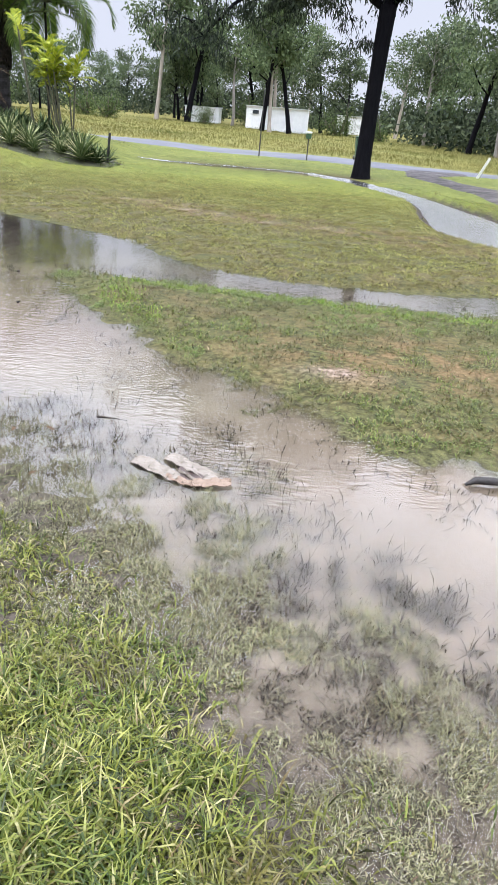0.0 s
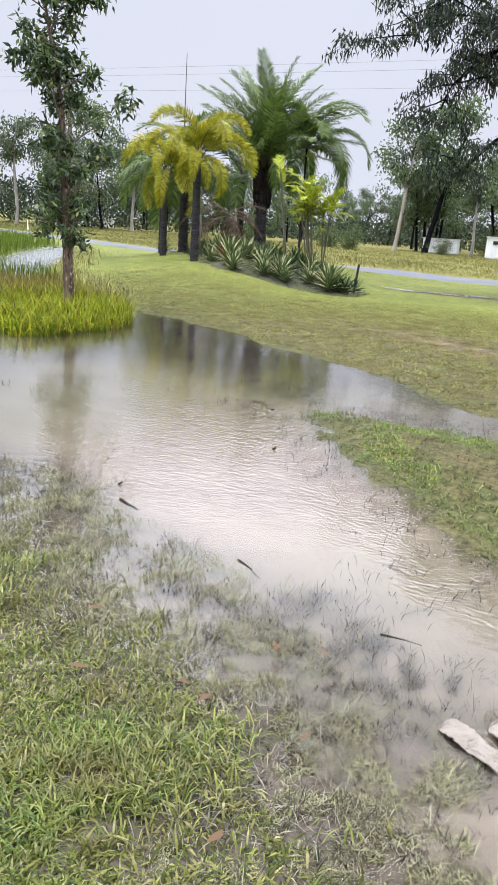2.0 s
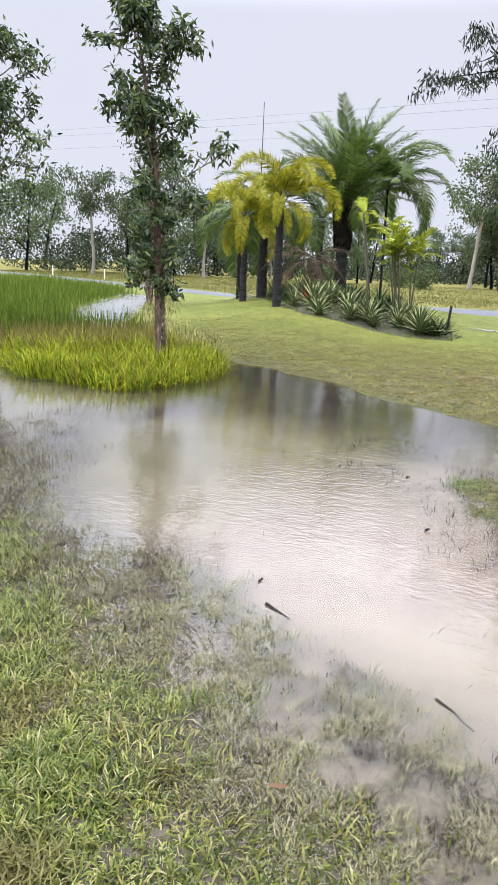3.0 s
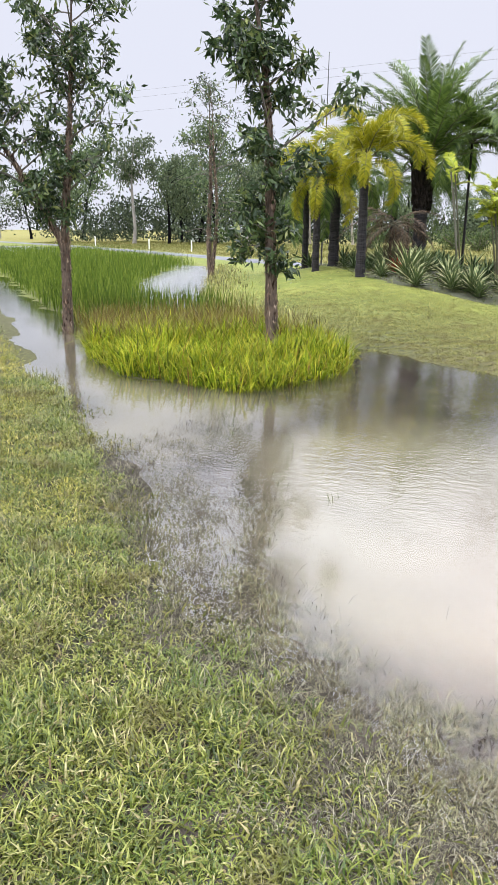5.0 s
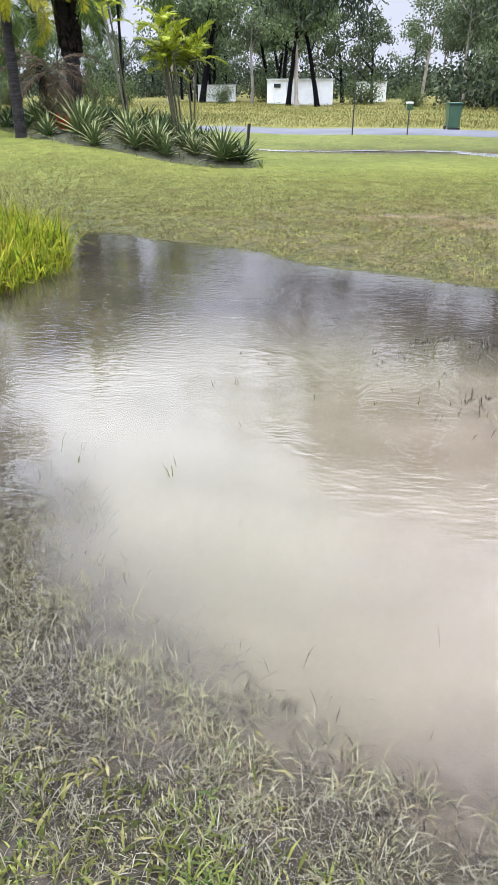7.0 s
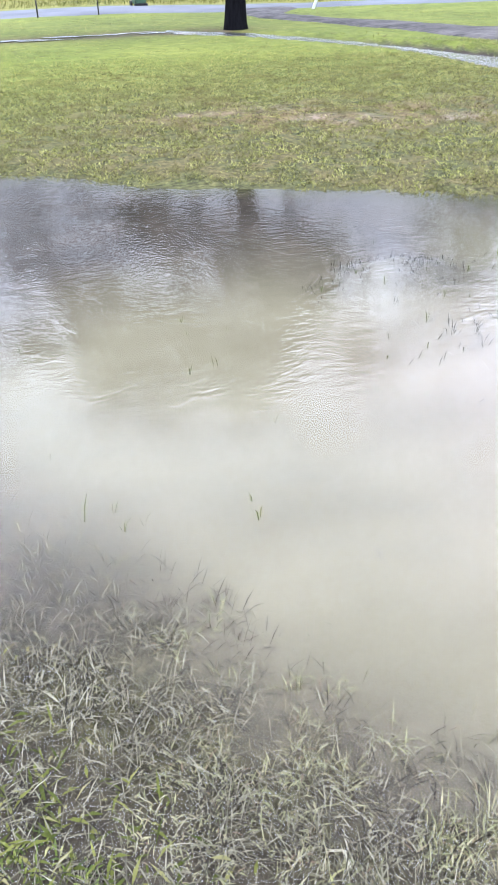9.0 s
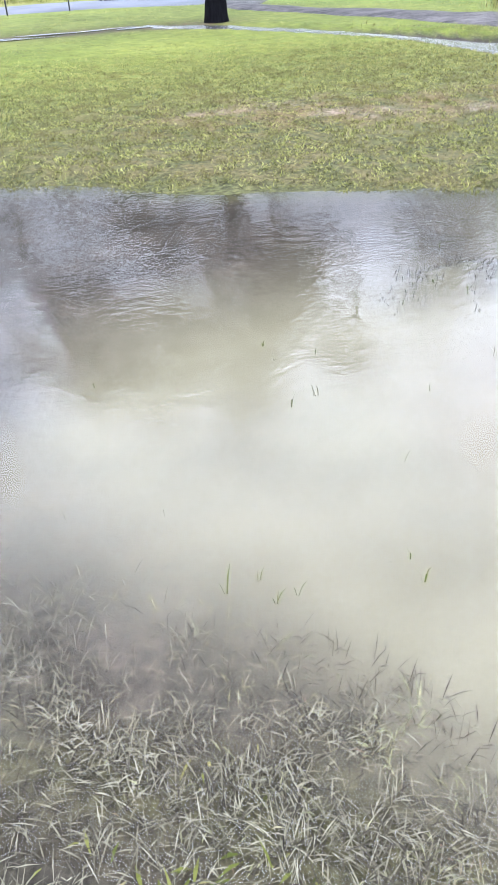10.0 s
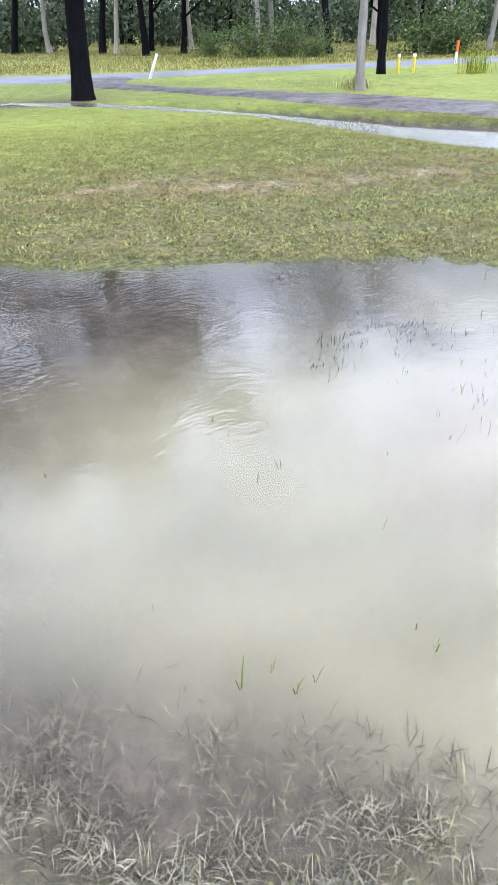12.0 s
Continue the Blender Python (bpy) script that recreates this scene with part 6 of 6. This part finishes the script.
turf("spit_rim", 219, 50000, (-1.5, 4.8, 5.0, 7.7), lambda x, y: smooth(0.02, 0.12, signed(ISLAND, x, y)) * smooth(0.55, 0.30, signed(ISLAND, x, y)) * smooth(5.6, 6.0, y + 0.1 * x) * (0.3 + 0.7 * tufts(x, y, 0.10, 66, 0.6)), 0.05, 0.0064, 0.9, F_RIM, "bright green grass along the far rim of the spit", plain=True)
turf("spit_stubble", 205, 60000, (-3.4, 3.0, 3.2, 8.2), lambda x, y: smooth(-0.75, -0.2, signed(ISLAND, x, y) + 0.3 * ripple(x, y, 4, 50)) * smooth(0.1, -0.1, signed(ISLAND, x, y)) * tufts(x, y, 0.08, 51, 0.45), lambda x, y: 0.020 + 1.3 * np.clip(-height(x, y), 0, 0.05), 0.0048, 0.8, F_STUB, "dark wet grass stubble round the spit", plain=True)
turf("shoal_stubble", 215, 90000, (-3.6, 1.0, 6.7, 8.8), lambda x, y: sum(np.exp(-(((x - sx) / ax) ** 2 + ((y - sy) / ay) ** 2)) for sx, sy, ax, ay in SHOALS) * tufts(x, y, 0.06, 57, 0.4) * 0.5,
     lambda x, y: 0.018 + 1.0 * np.clip(-height(x, y), 0, 0.05), 0.0044, 0.8, F_STUB, "dark sprigs of drowned grass on a shoal", plain=True)
turf("lawn_grass", 206, 1750000, (-13, 4.8, 7.6, 20), lambda x, y: smooth(-0.10, 0.12, signed(FAR_LAWN, x, y) + 0.1 * ripple(x, y, 6, 52)) * (0.04 + 0.96 * tufts(x, y, 0.075, 53, 0.66 + 0.30 * smooth(11.5, 15, y))) * (1 - 0.86 * dryness(x, y) * smooth(0.30, 0.62, speckle(x, y, 0.22, 35))) * (1 - 0.7 * bare_clay(x, y)) * smooth(20, 13, y) * (signed(RUSH_BED, x, y) < 0) * (signed(CHANNEL, x, y) < -0.3), 0.034, 0.0068, 1.22, F_LAWN, "short mown lawn grass beyond the water", curl=0.15, plain=True)
turf("dry_turf", 216, 700000, (-6.5, 5.5, 7.7, 16), lambda x, y: dryness(x, y) ** 1.6 * (1 - 0.8 * bare_clay(x, y)) * (signed(FAR_LAWN, x, y) > 0.05) * tufts(x, y, 0.07, 58, 0.55) * (signed(CHANNEL, x, y) < -0.3) * 0.75, 0.030, 0.0070, 1.25, F_DRY, "scalped brown and straw turf on the far lawn", plain=True)
turf("spit_dry", 217, 60000, (-1.5, 4.2, 4.0, 7.2), lambda x, y: dryness(x, y) * smooth(0.0, 0.15, signed(ISLAND, x, y)) * clumps(x, y, 9, 59) * 0.7, 0.036, 0.007, 1.1, F_DRY, "worn brown turf on the low spit", plain=True)
turf("lawn_tufts", 207, 60000, (-20, 9, 13, 31), lambda x, y: (signed(FAR_LAWN, x, y) > 0.1) * smooth(0.2, -0.2, signed(CHANNEL, x, y)) * clumps(x, y, 3, 54) * (signed(BED, x, y) < 0.1) * (signed(RUSH_BED, x, y) < 0), 0.045, 0.013, 1.0, F_LAWN, "scattered coarse tufts across the mown lawn", plain=True)
turf("drive_verge", 208, 22000, (2.2, 12, 11, 27), lambda x, y: smooth(-0.9, -0.3, signed(CHANNEL, x, y)) * (signed(CHANNEL, x, y) < -0.18), 0.07, 0.014, 0.8, F_ISLE, "longer green grass along the runoff channel", plain=True)


def rush(x, y):
    return signed(RUSH_BED, x, y)


def front(x, y):
    """How far back in the rush bed, from its tip by the open water."""
    return (y - 8.6) * 0.72 - (x + 6.3) * 0.69


turf("bright_rushes", 211, 60000, (-12.5, -6, 8.3, 15.5), lambda x, y: (rush(x, y) > -0.03) * smooth(5.2, 3.4, front(x, y)), lambda x, y: 0.34 + 0.12 * clumps(x, y, 3, 61), 0.012, 0.6, F_RUSH, "bright yellow-green rushes at the pond's tip", "rushes", 0.03, 0.9)
turf("rusty_reeds", 212, 30000, (-15, -7.5, 9.5, 17.5), lambda x, y: (rush(x, y) > 0) * smooth(2.6, 3.6, front(x, y)) * smooth(7.2, 5.4, front(x, y)), 0.42, 0.013, 0.3, F_RUST, "brown-tipped reeds behind the bright rushes", "reeds", 0.03, plain=True)
turf("dark_reeds", 213, 230000, (-50, -9.5, 11, 47), lambda x, y: (rush(x, y) > 0) * smooth(5.2, 6.6, front(x, y)) * (1.0 / (1 + 0.03 * np.maximum(front(x, y) - 10, 0) ** 1.4)), 0.56, 0.018, 0.16, F_REED, "dense dark green reeds filling the pond", "reeds", 0.03, 0.5, plain=True)
turf("pool_edge_grass", 214, 30000, (-22, -8, 12, 30), lambda x, y: smooth(-0.2, 0.2, signed(FAR_LAWN, x, y)) * smooth(1.6, 0.4, signed(FAR_LAWN, x, y)) * (rush(x, y) < 0), 0.22, 0.016, 0.5, F_LAWN, "soft green long grass along the reed pool", "grass", plain=True)


def meadow_keep(x, y):
    e = np.interp(x, [p[0] for p in ROAD_FAR], [p[1] for p in ROAD_FAR])
    return smooth(0.1, 0.6, y - e) / (1 + 0.001 * np.maximum(y - e, 0) ** 2)


turf("meadow_grass", 221, 420000, (-75, 45, 29, 85), meadow_keep, lambda x, y: 0.15 + 0.10 * clumps(x, y, 0.6, 71), 0.018, 0.6, F_HAY, "long yellow-green meadow grass beyond the road", "grass", 0.02, plain=True)
turf("verge_clump", 222, 700, (13.3, 14.7, 22.5, 23.9), lambda x, y: np.exp(-((x - 14) ** 2 + (y - 23.2) ** 2) / 0.12), 0.75, 0.016, 0.35, F_RUSH, "tall green grass clump on the verge", "grass", 0.02)
turf("tree_foot_grass", 223, 900, (6.6, 8.2, 20.4, 22), lambda x, y: np.exp(-((x - 7.4) ** 2 + (y - 21.2) ** 2) / 0.10), 0.4, 0.014, 0.4, F_LAWN, "grass tuft round the grey tree's foot", "grass", 0.02)


def bed_weeds():
    rng = np.random.RandomState(231)
    x, y = scatter(rng, 70000, -17.8, -4.9, 17.8, 30, lambda x, y: smooth(-0.15, 0.1, signed(BED, x, y)) * (0.25 + 0.75 * clumps(x, y, 3, 74)) * smooth(2.2, 0.4, signed(BED, x, y)))
    z = height(x, y) + 0.16 * smooth(0, 1.2, signed(BED, x, y)) - 0.01
    tagged(new("bed_weeds", blade_mesh("bed_weeds", x, y, z, 0.10, 0.02, 0.8, rng, F_ISLE, 0.6, True)), "low green weeds creeping over the garden bed", "weeds", kind="stuff")


bed_weeds()
